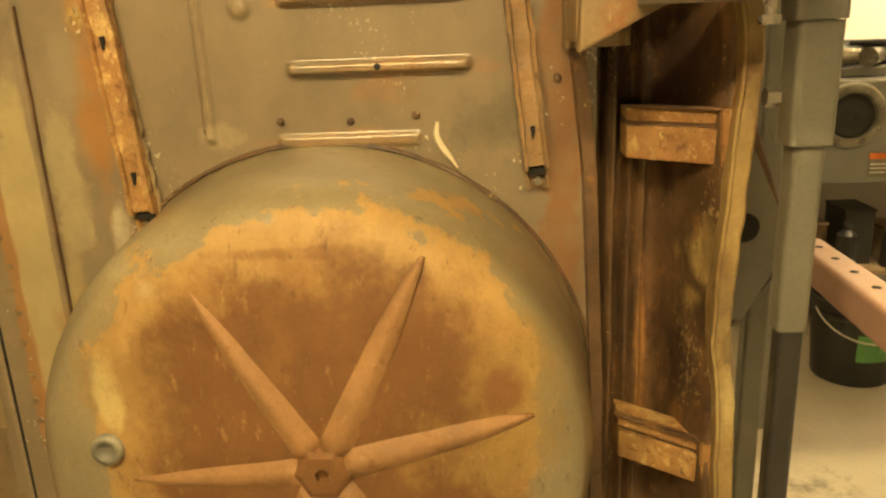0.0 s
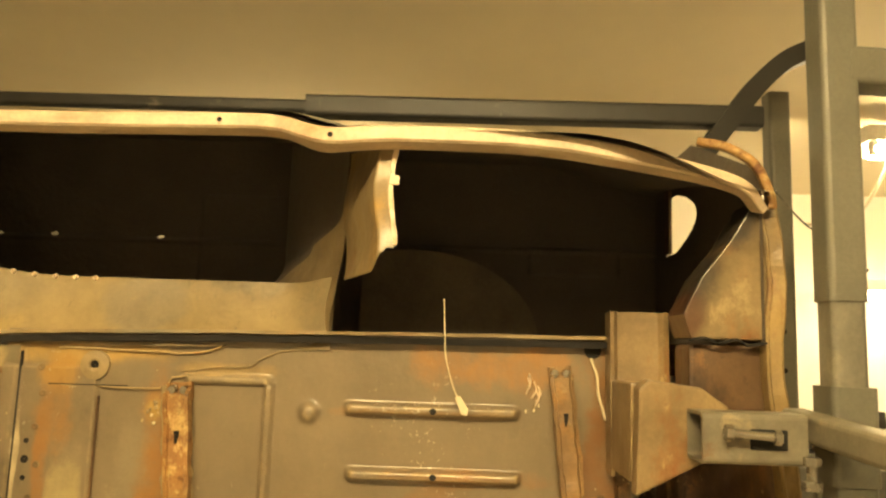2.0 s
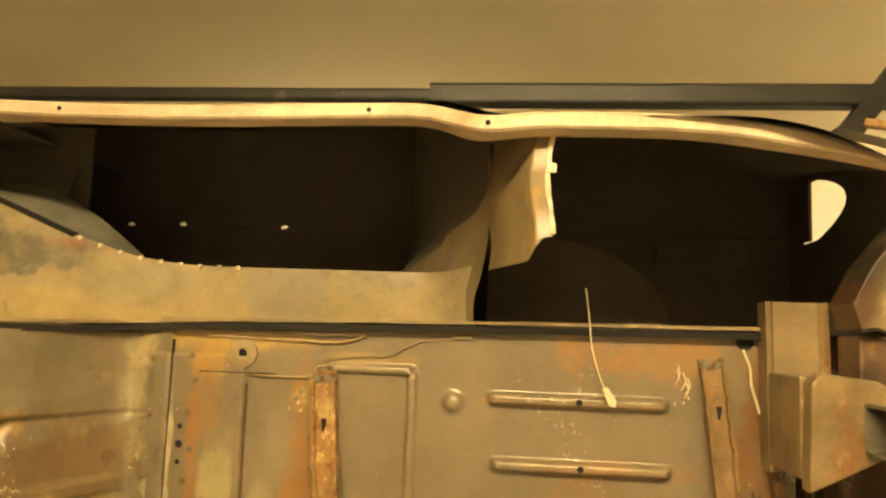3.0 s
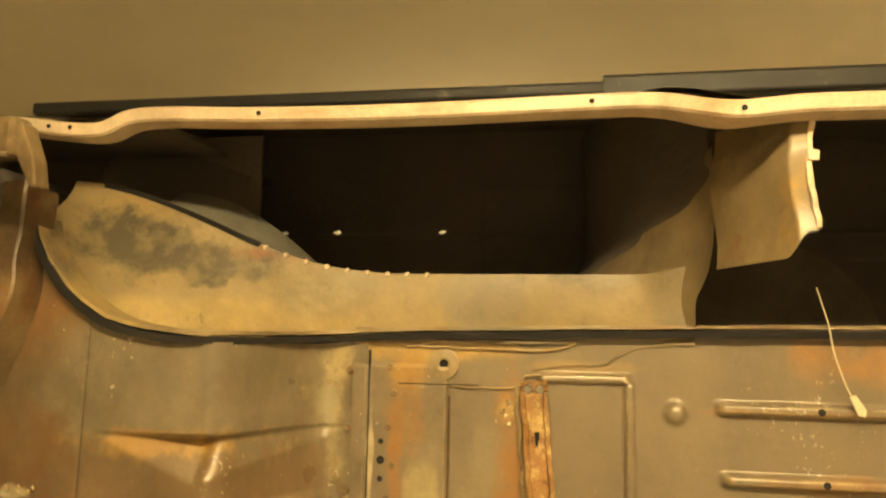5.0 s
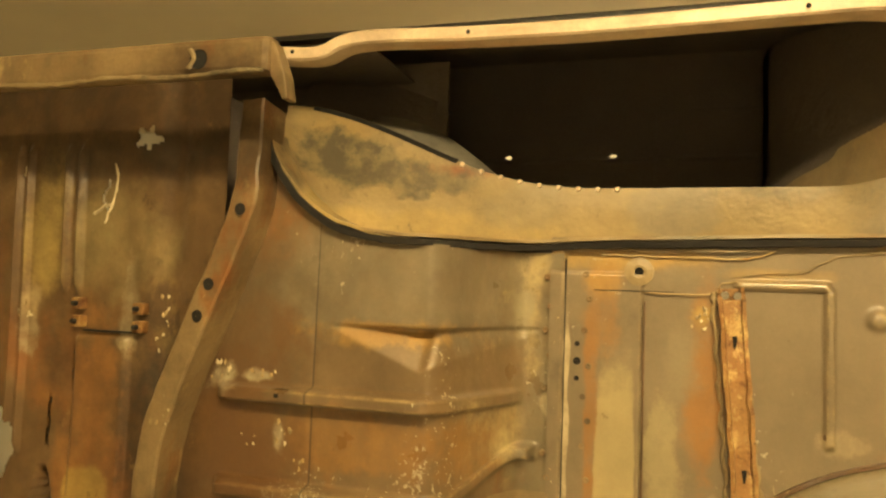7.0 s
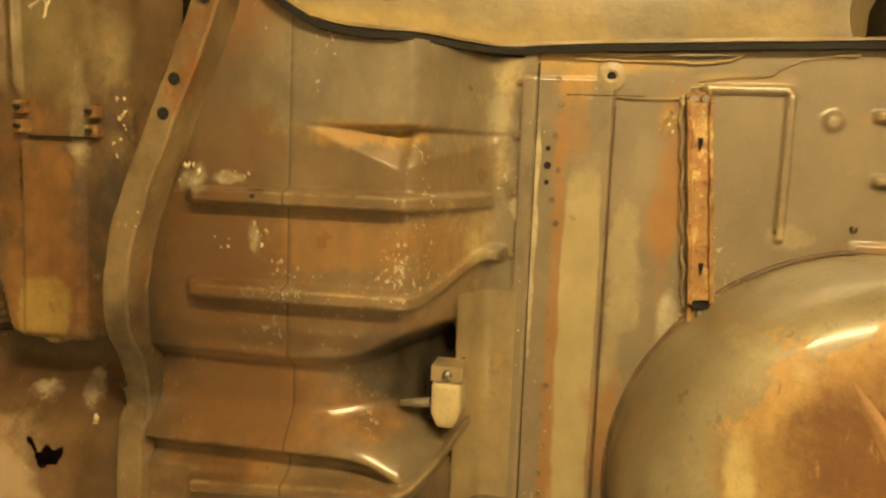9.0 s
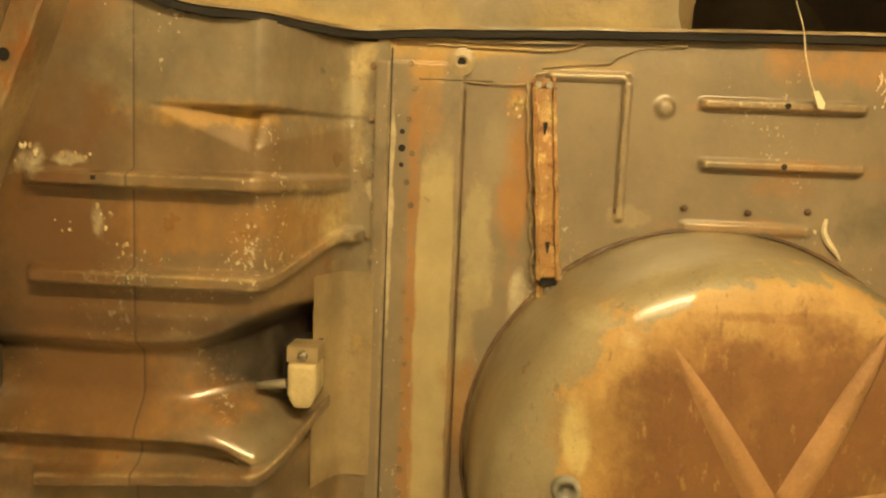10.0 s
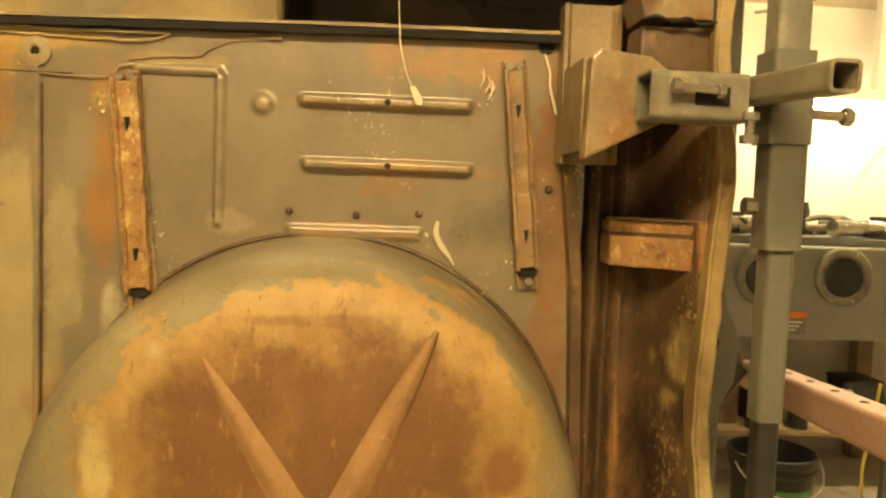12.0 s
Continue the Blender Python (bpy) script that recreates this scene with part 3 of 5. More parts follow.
def sweep(points, section, up=(0, -1, 0), closed=True, taper=None):
    """A section of (side, up) pairs carried along a line of points."""
    bm = bmesh.new()
    rings = []
    pts = [Vector(p) for p in points]
    for i, p in enumerate(pts):
        axis = (pts[min(i + 1, len(pts) - 1)] - pts[max(i - 1, 0)]).normalized()
        side = axis.cross(Vector(up)).normalized()
        over = side.cross(axis)
        f = taper(i / (len(pts) - 1)) if taper else 1
        rings.append([bm.verts.new(p + side * s * f + over * u * f) for s, u in section])
    n = len(section)
    for a, b in zip(rings, rings[1:]):
        for i in range(n if closed else n - 1):
            bm.faces.new((a[i], a[(i + 1) % n], b[(i + 1) % n], b[i]))
    if closed:
        bm.faces.new(rings[0])
        bm.faces.new(rings[-1])
    return bm


def round_section(r, n=8):
    return [(r * math.cos(2 * math.pi * k / n), r * math.sin(2 * math.pi * k / n)) for k in range(n)]


def roughen(bm, amount, scale=40.0):
    """Uneven, rust-eaten edges: every corner is moved a little."""
    for v in bm.verts:
        v.co += noise.noise_vector(v.co * scale) * amount
    return bm


def smooth_step(v):
    v = np.clip(v, 0, 1)
    return v * v * (3 - 2 * v)


def ridge(d, half, height, flat=0.4):
    """A pressed ridge: height over a distance d from its line, flat on top."""
    return height * smooth_step((half - np.abs(d)) / (half * (1 - flat)))


def span(v, a, b, soft=0.012):
    return smooth_step((v - a) / soft) * smooth_step((b - v) / soft)


def sheet(name, form, us, vs, material, parent, label="", place=None, keep=None, thick=0.0025):
    """Pressed sheet metal: a fine grid in x and z with depth form(x, z), as thick as a panel. place maps (u, v, depth) to x, y, z."""
    u, v = np.meshgrid(us, vs, indexing="ij")
    x, y, z = place(u, v) if place else (u, form(u, v), v)
    nu, nv = u.shape
    front = np.stack([x, y, z], -1).reshape(-1, 3)
    back = front + np.array([0, thick, 0])
    k = np.arange(nu * nv).reshape(nu, nv)
    ok = np.ones((nu - 1, nv - 1), bool) if keep is None else keep((u[:-1, :-1] + u[1:, 1:]) / 2, (v[:-1, :-1] + v[1:, 1:]) / 2)
    quads = np.stack([k[:-1, :-1], k[1:, :-1], k[1:, 1:], k[:-1, 1:]], -1)[ok]
    faces = quads.tolist() + ((quads[:, ::-1] + nu * nv).tolist() if thick else [])
    mesh = bpy.data.meshes.new(name)
    mesh.from_pydata(np.concatenate([front, back]).tolist(), [], faces)
    mesh.validate()
    return finish(name, mesh, material, parent, label, True)


# ---- the room ----
room_w, room_e, room_s, room_n, CEIL = -4.2, 4.6, -4.0, 3.1, 2.60
tagged(part("floor", box(room_w, room_e, room_s, room_n, -0.12, 0.0, 0), concrete), "smooth pale concrete workshop floor", "floor", kind="structure")
tagged(part("ceiling", box(room_w, room_e, room_s, room_n, CEIL, CEIL + 0.1, 0), ceiling_paint), "plain beige painted ceiling", "ceiling", kind="structure")
tagged(part("wall_north", box(room_w, room_e, room_n, room_n + 0.12, 0, CEIL, 0), wall_paint), "plain off-white painted wall behind the bench", "wall", kind="structure")
tagged(part("wall_south", box(room_w, room_e, room_s - 0.12, room_s, 0, CEIL, 0), wall_paint), "plain off-white painted wall", "wall", kind="structure")
tagged(part("wall_east", box(room_e, room_e + 0.12, room_s, room_n, 0, CEIL, 0), wall_paint), "plain off-white painted wall", "wall", kind="structure")
tagged(part("wall_west", box(room_w - 0.12, room_w, room_s, room_n, 0, CEIL, 0), wall_paint), "plain off-white painted wall", "wall", kind="structure")



def tube_light(name, place, label, lit, length=1.2):
    """A ceiling fitting: white housing with two bare tubes under it."""
    x, y, z = place
    ob = empty(name, label, "lamp", "ceiling lamps", place=place)
    part("housing", box(x - length / 2 - 0.03, x + length / 2 + 0.03, y - 0.06, y + 0.06, z + 0.03, z + 0.09, 0.006), white_enamel, ob)
    part("stem", box(x - 0.04, x + 0.04, y - 0.03, y + 0.03, z + 0.088, CEIL, 0.002), white_enamel, ob)
    for dy in (-0.035, 0.035):
        part("tube", rod((x - length / 2, y + dy, z), (x + length / 2, y + dy, z), 0.019, None, 14), lit, ob, "glowing fluorescent tube")
        for side in (-1, 1):
            part("socket", box(x + side * length / 2 - 0.012, x + side * length / 2 + 0.012, y + dy - 0.014, y + dy + 0.014, z - 0.02, z + 0.034, 0.002), white_enamel, ob)
    return ob


tube_light("ceiling_light", (-0.25, -1.40, 2.44), "white ceiling fitting with two lit fluorescent tubes", glow)
# Unseen fill lamp, added to brighten the ceiling beyond the car.
tube_light("ceiling_light", (-1.0, 2.35, 2.44), "added unseen ceiling fitting with two dim fill tubes", far_fill)
tube_light("ceiling_light", (2.03, 1.63, 2.44), "white ceiling fitting with two lit fluorescent tubes", glow)

# ---- the car body, turned on its side ----
car = empty("car_body", "stripped rusty car body shell turned on its side", "car")
CX, CZ = -0.21, 0.975  # hub of the spare wheel well


def trunk_form(x, z):
    y = 0 * x
    y = y - ridge(z - 1.550, 0.0095, 0.016, 0.5) * span(x, -0.284, -0.016)
    y = y - ridge(z - 1.455, 0.0095, 0.016, 0.5) * span(x, -0.278, -0.012)
    y = y - ridge(x + 0.397, 0.008, 0.010, 0.6) * span(z, 1.35, 1.588)
    y = y - ridge(z - 1.586, 0.007, 0.010, 0.6) * span(x, -0.53, -0.392)
    y = y - 0.010 * np.exp(-(((x + 0.335) / 0.014) ** 2 + ((z - 1.541) / 0.014) ** 2) ** 2)
    y = y - 0.006 * smooth_step((-0.655 - x) / 0.006) * (z < 1.60)
    y = y - 0.008 * smooth_step((-0.775 - x) / 0.005)
    y = y - ridge(z - 1.352, 0.012, 0.006) * span(x, -0.30, -0.085)
    y = y + 0.0016 * np.sin(9 * x + 3) * np.sin(7 * z + 1)
    return y


sheet("trunk_floor", trunk_form, np.arange(-0.80, 0.1601, 0.003), np.concatenate([np.arange(0.12, 0.70, 0.04), np.arange(0.70, 1.6541, 0.003)]), primer, car, "grey primed trunk floor with pressed ribs and rust stains")


def axle_form(x, z):
    hump = smooth_step((-0.835 - x) / 0.11)
    y = -0.008 - 0.182 * hump
    y = y - ridge(z - 1.399, 0.015, 0.026, 0.5) * span(x, -1.285, -0.835, 0.03)
    lift = 0.055 * smooth_step((x + 0.93) / 0.09)
    y = y - ridge(z - 1.258 - lift, 0.015, 0.027, 0.5) * span(x, -1.28, -0.812, 0.02)
    y = y - ridge(z - 0.966 - 0.06 * (x + 1.0) - 1.3 * lift, 0.015, 0.027, 0.5) * span(x, -1.28, -0.852, 0.02)
    dent = np.clip(1.05 - np.abs(x + 0.955) / 0.14 - (1.506 - z) / 0.058, 0, 1)
    y = y + 0.034 * dent * smooth_step((1.509 - z) / 0.006)
    top = 1.166 + 0.056 * np.exp(-((x + 0.905) / 0.085) ** 2)
    low = 1.020 - 0.030 * np.exp(-((x + 0.925) / 0.05) ** 2) + 0.05 * smooth_step((x + 0.90) / 0.05)
    s = (top - z) / (top - low)
    deep = 0.028 + 0.085 * np.exp(-((x + 0.925) / 0.085) ** 2)
    ends = smooth_step((-0.858 - x) / 0.03)
    y = y + ends * deep * smooth_step(s / 0.20) * (1 - smooth_step((s - 0.58) / 0.44))
    y = y - ends * 0.014 * smooth_step((s - 0.55) / 0.45) * (1 - smooth_step((s - 1.0) / 0.16)) + ends * 0.016 * smooth_step((s - 1.0) / 0.14) * smooth_step((z - 0.97) / 0.02)
    y = y + 0.001 * ridge(x + 1.118, 0.004, 1.0)
    y = y + 0.003 * np.sin(8 * x + 1) * np.sin(6 * z)
    return y


def below_arch(x, z):
    """Under the curved edge of the wheel arch."""
    edge = np.where(x > -1.0, 1.628, 1.628 + 0.23 * (1 - np.sqrt(np.clip(1 - (np.clip(-1.0 - x, 0, 0.225) / 0.23) ** 2, 0, 1))))
    return ((z < edge) & (x > -1.225)) | ((x <= -1.225) & (z < 1.60) & (x > -1.245 - 0.42 * np.clip(1.62 - z, 0, 0.30)))


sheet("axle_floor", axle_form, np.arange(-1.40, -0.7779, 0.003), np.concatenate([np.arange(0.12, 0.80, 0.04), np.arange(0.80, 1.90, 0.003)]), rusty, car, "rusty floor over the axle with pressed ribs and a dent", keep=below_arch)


def front_form(x, z):
    y = -0.165 + 0 * x
    for at in (-1.721, -1.697, -1.612, -1.583):
        y = y - ridge(x - at, 0.007, 0.012, 0.3) * span(z, 1.53 if at > -1.65 else 1.25, 1.80, 0.03)
    torn = 1.150 + 0.006 * np.sin(38 * x) + 0.003 * np.sin(120 * x) + 0.09 * smooth_step((0.035 - np.abs(x + 1.640)) / 0.03)
    y = y + 0.09 * (smooth_step((torn - z) / 0.008) - smooth_step((1.10 - z) / 0.13))
    y = y + 0.012 * np.exp(-((x + 1.40) / 0.03) ** 2) - 0.010 * span(x, -1.585, -1.47, 0.01) * span(z, 1.15, 1.47, 0.01)
    y = y + 0.004 * np.sin(5 * x) * np.sin(8 * z)
    return y


def not_torn(x, z):
    """The star-shaped hole, the torn crack and the rusted-through corner."""
    a = np.arctan2(z - 1.80, x + 1.457)
    star = np.hypot(x + 1.457, z - 1.80) < 0.019 + 0.006 * np.cos(5 * a + 0.6) + 0.003 * np.cos(2 * a)
    crack = (np.abs(x + 1.534 - 0.006 * np.sin(110 * z)) < 0.0035) & (z > 1.675) & (z < 1.73)
    hole = ((x + 1.548) / 0.036) ** 2 + ((z - 0.955 - 0.012 * np.sin(70 * x) - 0.006 * np.sin(190 * x)) / 0.016) ** 2 < 1 + 0.35 * np.sin(150 * z + 60 * x)
    slit = ((x + 1.745) / 0.042) ** 2 + ((z - 1.27) / 0.06) ** 2 < 1 + 0.2 * np.sin(90 * z)
    eaten = (np.abs(x + 1.583 - 0.003 * np.sin(170 * z) - 0.002 * np.sin(410 * z)) < 0.0055 * np.clip(np.sin((z - 1.355) * math.pi / 0.115), 0, 1) + 0.0015 * np.sin(230 * z)) & (z > 1.355) & (z < 1.47)
    gash = (np.abs(x + 1.633 - 0.002 * np.sin(140 * z)) < 0.0042) & (z > 1.275) & (z < 1.355)
    return ~(star | crack | hole | slit | eaten | gash)


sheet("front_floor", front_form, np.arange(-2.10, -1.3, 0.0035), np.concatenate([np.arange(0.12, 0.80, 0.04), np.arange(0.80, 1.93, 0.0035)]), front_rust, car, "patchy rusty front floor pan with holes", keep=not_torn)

# spare wheel well
well = part("spare_wheel_well", lathe([(0.400, 0.004), (0.392, -0.006), (0.388, -0.03), (0.384, -0.09), (0.380, -0.14), (0.374, -0.182), (0.366, -0.206), (0.353, -0.226), (0.335, -0.239), (0.308, -0.247), (0.26, -0.252), (0.18, -0.258), (0.06, -0.263), (0.0005, -0.264)], (-0.238, 0.952), 128), well_rust, car, "round rusty spare wheel well with star ribs", True)
part("well_seam", roughen(lathe([(0.4025, 0.003), (0.4015, -0.0055), (0.3965, -0.0065), (0.394, 0.002)], (-0.238, 0.952), 128), 0.0012, 60), dark_rust, well, "dark dirty seam round the well")
for angle, reach in ((122, 0.288), (63.5, 0.304), (14, 0.272), (184, 0.287), (244, 0.29), (304, 0.29)):
    g = radians(angle)
    line = [(CX + math.cos(g) * r, -0.260 + 0.016 * (r / 0.3) ** 3, CZ + math.sin(g) * r) for r in np.linspace(0.03, reach, 14)]
    part("rib", sweep(line, [(-0.036, -0.006), (-0.022, 0.002), (-0.009, 0.0125), (0.0, 0.0145), (0.009, 0.0125), (0.022, 0.002), (0.036, -0.006)], taper=lambda t: 1 - 0.70 * t - 0.22 * t ** 6), rib_rust, well, "pressed tapering star rib", True)
part("hub", lathe([(0.046, -0.255), (0.036, -0.274), (0.028, -0.277), (0.010, -0.277), (0.009, -0.268), (0.0005, -0.268)], (CX, CZ), 6), well_rust, well, "raised hub with a small hole")
part("plug", lathe([(0.021, -0.245), (0.020, -0.262), (0.013, -0.264), (0.011, -0.256), (0.0005, -0.256)], (-0.488, 1.004), 28), dark_grey, well, "dark drain plug", True)


def slotted_strap(name, top, bottom, width, label, material):
    """A rust-caked channel strap with slots and bolts, standing off the floor."""
    top, bottom = Vector(top), Vector(bottom)
    line = [top.lerp(bottom, t) for t in np.linspace(0, 1, 60)]
    line = [p + Vector((0, -0.018 if 0.05 < i / 59 < 0.90 else -0.003, 0)) for i, p in enumerate(line)]
    w = width / 2
    strap = part(name, roughen(sweep(line, [(-w, -0.016), (-w, 0.004), (-w * 0.7, 0.006), (-w * 0.6, 0.0), (w * 0.6, 0.0), (w * 0.7, 0.006), (w, 0.004), (w, -0.016)]), 0.0026), material, car, label)
    for t in (0.22, 0.76):
        p = top.lerp(bottom, t)
        part("slot", prism([(p.x - 0.0035, p.z + 0.008), (p.x + 0.0035, p.z + 0.009), (p.x + 0.0035, p.z + 0.001), (p.x + 0.001, p.z - 0.010), (p.x - 0.001, p.z - 0.010)], p.y - 0.0215, p.y - 0.010, 0.0006), gap_black, strap, "dark slot")
    p = top.lerp(bottom, 0.925)
    part("gap", box(p.x - w * 0.8, p.x + w * 0.8, p.y - 0.012, p.y - 0.004, p.z - 0.006, p.z + 0.005, 0.001), gap_black, strap, "dark gap under the strap's end")
    for t, dx in ((0.03, -0.009), (0.03, 0.009), (0.965, 0.0)):
        p = top.lerp(bottom, t) + Vector((dx, 0, 0))
        part("bolt", rod((p.x, p.y - 0.002, p.z), (p.x, p.y - 0.014, p.z), 0.0075, 0.006, 10), bolt_steel, strap, "worn bolt head")
    return strap


slotted_strap("tank_strap_bracket", (-0.532, -0.004, 1.580), (-0.505, -0.004, 1.225), 0.037, "orange rusty slotted tank strap bracket", bright_rust)
for top, low in (((-0.557, 1.575), (-0.531, 1.245)), ((-0.508, 1.46), (-0.484, 1.24))):
    line = [(top[0] + (low[0] - top[0]) * t + 0.002 * math.sin(40 * t), -0.006, top[1] + (low[1] - top[1]) * t) for t in np.linspace(0, 1, 70)]
    part("weld_crust", roughen(sweep(line, round_section(0.0032, 7)), 0.0025, 110), tan_metal, car, "crumbly golden rust crust along a bracket")
slotted_strap("tank_strap_bracket", (0.040, -0.004, 1.622), (0.078, -0.004, 1.275), 0.034, "dull brown slotted tank strap bracket", dull_strap)


def washer(x, z, y, r, hole, material, label):
    ob = part("washer", lathe([(r, y + 0.004), (r, y - 0.003), (hole * 1.5, y - 0.005), (hole, y - 0.004), (hole, y + 0.004)], (x, z), 28), material, car, label)
    part("hole", lathe([(hole, y - 0.0005), (0.0004, y - 0.0005)], (x, z), 20), gap_black, ob)
    return ob


washer(-0.664, 1.602, -0.004, 0.022, 0.007, tan_metal, "pressed tan washer round a bolt hole")
for hx, hz, hr, hy in ((-0.756, 1.487, 0.004, -0.0085), (-0.756, 1.460, 0.006, -0.0085), (-0.756, 1.433, 0.004, -0.0085), (0.091, 1.648, 0.013, -0.0025), (-0.148, 1.550, 0.005, -0.0178), (-0.145, 1.455, 0.005, -0.0178)):
    part("bolt_hole", lathe([(hr, hy), (0.0004, hy)], (hx, hz), 16), gap_black, car, "dark bolt hole")
part("seam", box(-0.7776, -0.7754, -0.0098, -0.004, 0.12, 1.62, 0.0003), gap_black, car, "dark open seam between panels")
part("joint", box(-0.732, -0.612, -0.0068, -0.002, 1.5712, 1.5728, 0.0002), gap_black, car, "dark edge of a lapped plate")
part("trunk_edge", roughen(sweep([(x, -0.008, 1.6345 + 0.006 * (x + 0.77)) for x in np.linspace(-0.775, -0.47, 50)], [(-0.0022, -0.008), (-0.0022, 0.001), (0.0022, 0.001), (0.0022, -0.008)], taper=lambda t: 1 - 0.8 * t ** 4), 0.0014, 50), tan_metal, car, "pale bare edge of the trunk floor")
part("seam", box(-0.6562, -0.6538, -0.0075, -0.002, 0.12, 1.556, 0.0003), dark_rust, car, "dark rusty weld seam")

for bead, r in (([(-0.731, 1.571), (-0.66, 1.5715), (-0.60, 1.569), (-0.557, 1.572), (-0.545, 1.586)], 0.0013), ([(-0.721, 1.627), (-0.62, 1.626), (-0.53, 1.624), (-0.495, 1.627), (-0.470, 1.638)], 0.0016), ([(-0.545, 1.588), (-0.50, 1.591), (-0.44, 1.590), (-0.402, 1.586), (-0.398, 1.566)], 0.0013)):
    part("edge_bead", roughen(sweep(spline([(x, -0.005, z) for x, z in bead], 10), round_section(r, 7)), 0.0020, 45), pale_bead, car, "pale ridge of old sealer and bare metal")
part("seam_sealer", roughen(sweep(spline([(-0.532, -0.002, 1.597), (-0.472, -0.002, 1.604), (-0.43, -0.002, 1.607), (-0.412, -0.002, 1.618), (-0.38, -0.002, 1.631), (-0.33, -0.002, 1.634)], 10), round_section(0.0014, 7), taper=lambda t: 0.3 + math.sin(math.pi * min(1, 0.1 + 0.85 * t))), 0.001, 70), tan_metal, car, "thin pale bead of old seam sealer")
for hx, hz, hy in ((-1.164, 1.400, -0.2175), (-1.160, 1.259, -0.2185)):
    part("drain_hole", box(hx - 0.0045, hx + 0.0045, hy - 0.001, hy + 0.006, hz - 0.004, hz + 0.004, 0.0015), gap_black, car, "small dark square hole")

# reinforcement strap across the kick-up
strap_line = spline([(-1.222, -0.225, 1.84), (-1.218, -0.238, 1.75), (-1.218, -0.244, 1.69), (-1.240, -0.246, 1.62), (-1.290, -0.248, 1.50), (-1.345, -0.248, 1.36), (-1.366, -0.246, 1.26), (-1.366, -0.238, 1.19), (-1.360, -0.208, 1.13), (-1.362, -0.198, 1.05), (-1.368, -0.215, 0.95), (-1.37, -0.215, 0.12)], 6)
rail = part("floor_brace", roughen(sweep(strap_line, [(-0.021, -0.06), (-0.020, -0.002), (-0.017, 0.001), (0.017, 0.001), (0.020, -0.002), (0.022, -0.06)]), 0.0025, 30), bracket_rust, car, "tan pressed steel brace with punched holes")
for hx, hz in ((-1.266, 1.560), (-1.283, 1.512), (-1.219, 1.671)):
    part("hole", lathe([(0.009, -0.2512), (0.0004, -0.2512)], (hx, hz), 18), gap_black, rail, "dark punched hole")

part("hole", lathe([(0.007, -0.2125), (0.0004, -0.2125)], (-1.375, 1.101), 14), gap_black, rail, "dark punched hole")
# spot welds along the panel joint
for k in range(17):
    for sx, sy in ((-0.802, -0.013), (-0.742, -0.007)):
        z = 0.86 + 0.046 * k + 0.008 * math.sin(5 * k + sx * 40)
        part("spot_weld", lathe([(0.0055, sy + 0.002), (0.0045, sy - 0.0022), (0.0028, sy - 0.0012), (0.0004, sy - 0.0008)], (sx + 0.004 * math.sin(3 * k), z), 10), bracket_rust, car, "", True)
# small clips and a joint line on the front floor
part("joint", box(-1.565, -1.455, -0.170, -0.160, 1.4735, 1.4765, 0.0005), gap_black, car, "dark open joint")
for cx, cz in ((-1.575, 1.52), (-1.575, 1.49), (-1.45, 1.515), (-1.45, 1.485)):
    clip = part("clip", box(cx - 0.011, cx + 0.011, -0.178, -0.160, cz - 0.010, cz + 0.010, 0.004), bright_rust, car, "small rusty clip")
    part("stud", rod((cx, -0.176, cz), (cx, -0.186, cz), 0.005, 0.004, 8), dark_steel, clip)

# bump stop with its plate
sheet("bump_stop_bracket", lambda x, z: axle_form(x, 1.62 + 0 * z) - 0.007, np.linspace(-0.880, -0.794, 14), np.linspace(0.90, 1.252, 14), tan_metal, car, "tan bump stop plate", thick=0.008)
part("bump_stop", prism([(-0.908, 1.125), (-0.908, 1.075), (-0.898, 1.053), (-0.872, 1.053), (-0.862, 1.075), (-0.862, 1.125)], -0.135, -0.075, 0.008), rubber, car, "pale rubber bump stop")
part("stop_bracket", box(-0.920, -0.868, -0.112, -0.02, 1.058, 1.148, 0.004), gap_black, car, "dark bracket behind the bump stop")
part("stop_stud", rod((-0.958, -0.118, 1.082), (-0.912, -0.122, 1.089), 0.005, 0.008, 12), galvanised, car, "dull stub of a stud", True)
part("stop_bolt", lathe([(0.008, -0.131), (0.007, -0.137), (0.0004, -0.138)], (-0.884, 1.137), 10), bolt_steel, car, "small shiny bolt head", True)
part("bump_stop_plate", box(-0.910, -0.861, -0.130, -0.075, 1.125, 1.150, 0.002), tan_metal, car, "small plate with a bolt hole")

# ---- wheel arch, lip and quarter panel ----
# dark hollow behind the wheel opening
part("quarter_inner", box(-1.65, 0.30, 0.40, 0.41, 0.12, 1.60, 0), undercoat, car, "black undercoated inside of the quarter panel")
part("inner_brace", prism([(-0.30, 1.66)] + [(-0.20 + 0.24 * math.cos(radians(a)), 1.66 + 0.172 * math.sin(radians(a))) for a in range(0, 115, 6)], 0.28, 0.285, 0.001), lifted_black, car, "black wheelhouse side seen inside the quarter")
part("inner_wall", box(-1.65, -1.03, 0.14, 0.146, 1.40, 2.0, 0), undercoat, car, "dark inner wall ahead of the wheelhouse")
part("inner_cap", box(-1.65, -1.10, -0.10, 0.60, 1.962, 1.966, 0), undercoat, car, "dark inner top ahead of the wheelhouse")
# Two black sheets added behind the front floor so its openings look dark.
part("hole_backing", box(-2.10, -1.32, 0.02, 0.03, 0.12, 1.12, 0), undercoat, car, "added dark sheet that makes the floor's holes look dark")
part("crack_backing", box(-1.85, -1.32, 0.02, 0.03, 1.122, 1.60, 0), undercoat, car, "added dark sheet that makes the floor's cracks look dark")
part("inner_floor", box(-1.4, 0.30, 0.02, 0.60, 1.60, 1.612, 0), undercoat, car, "black undercoated inner floor")
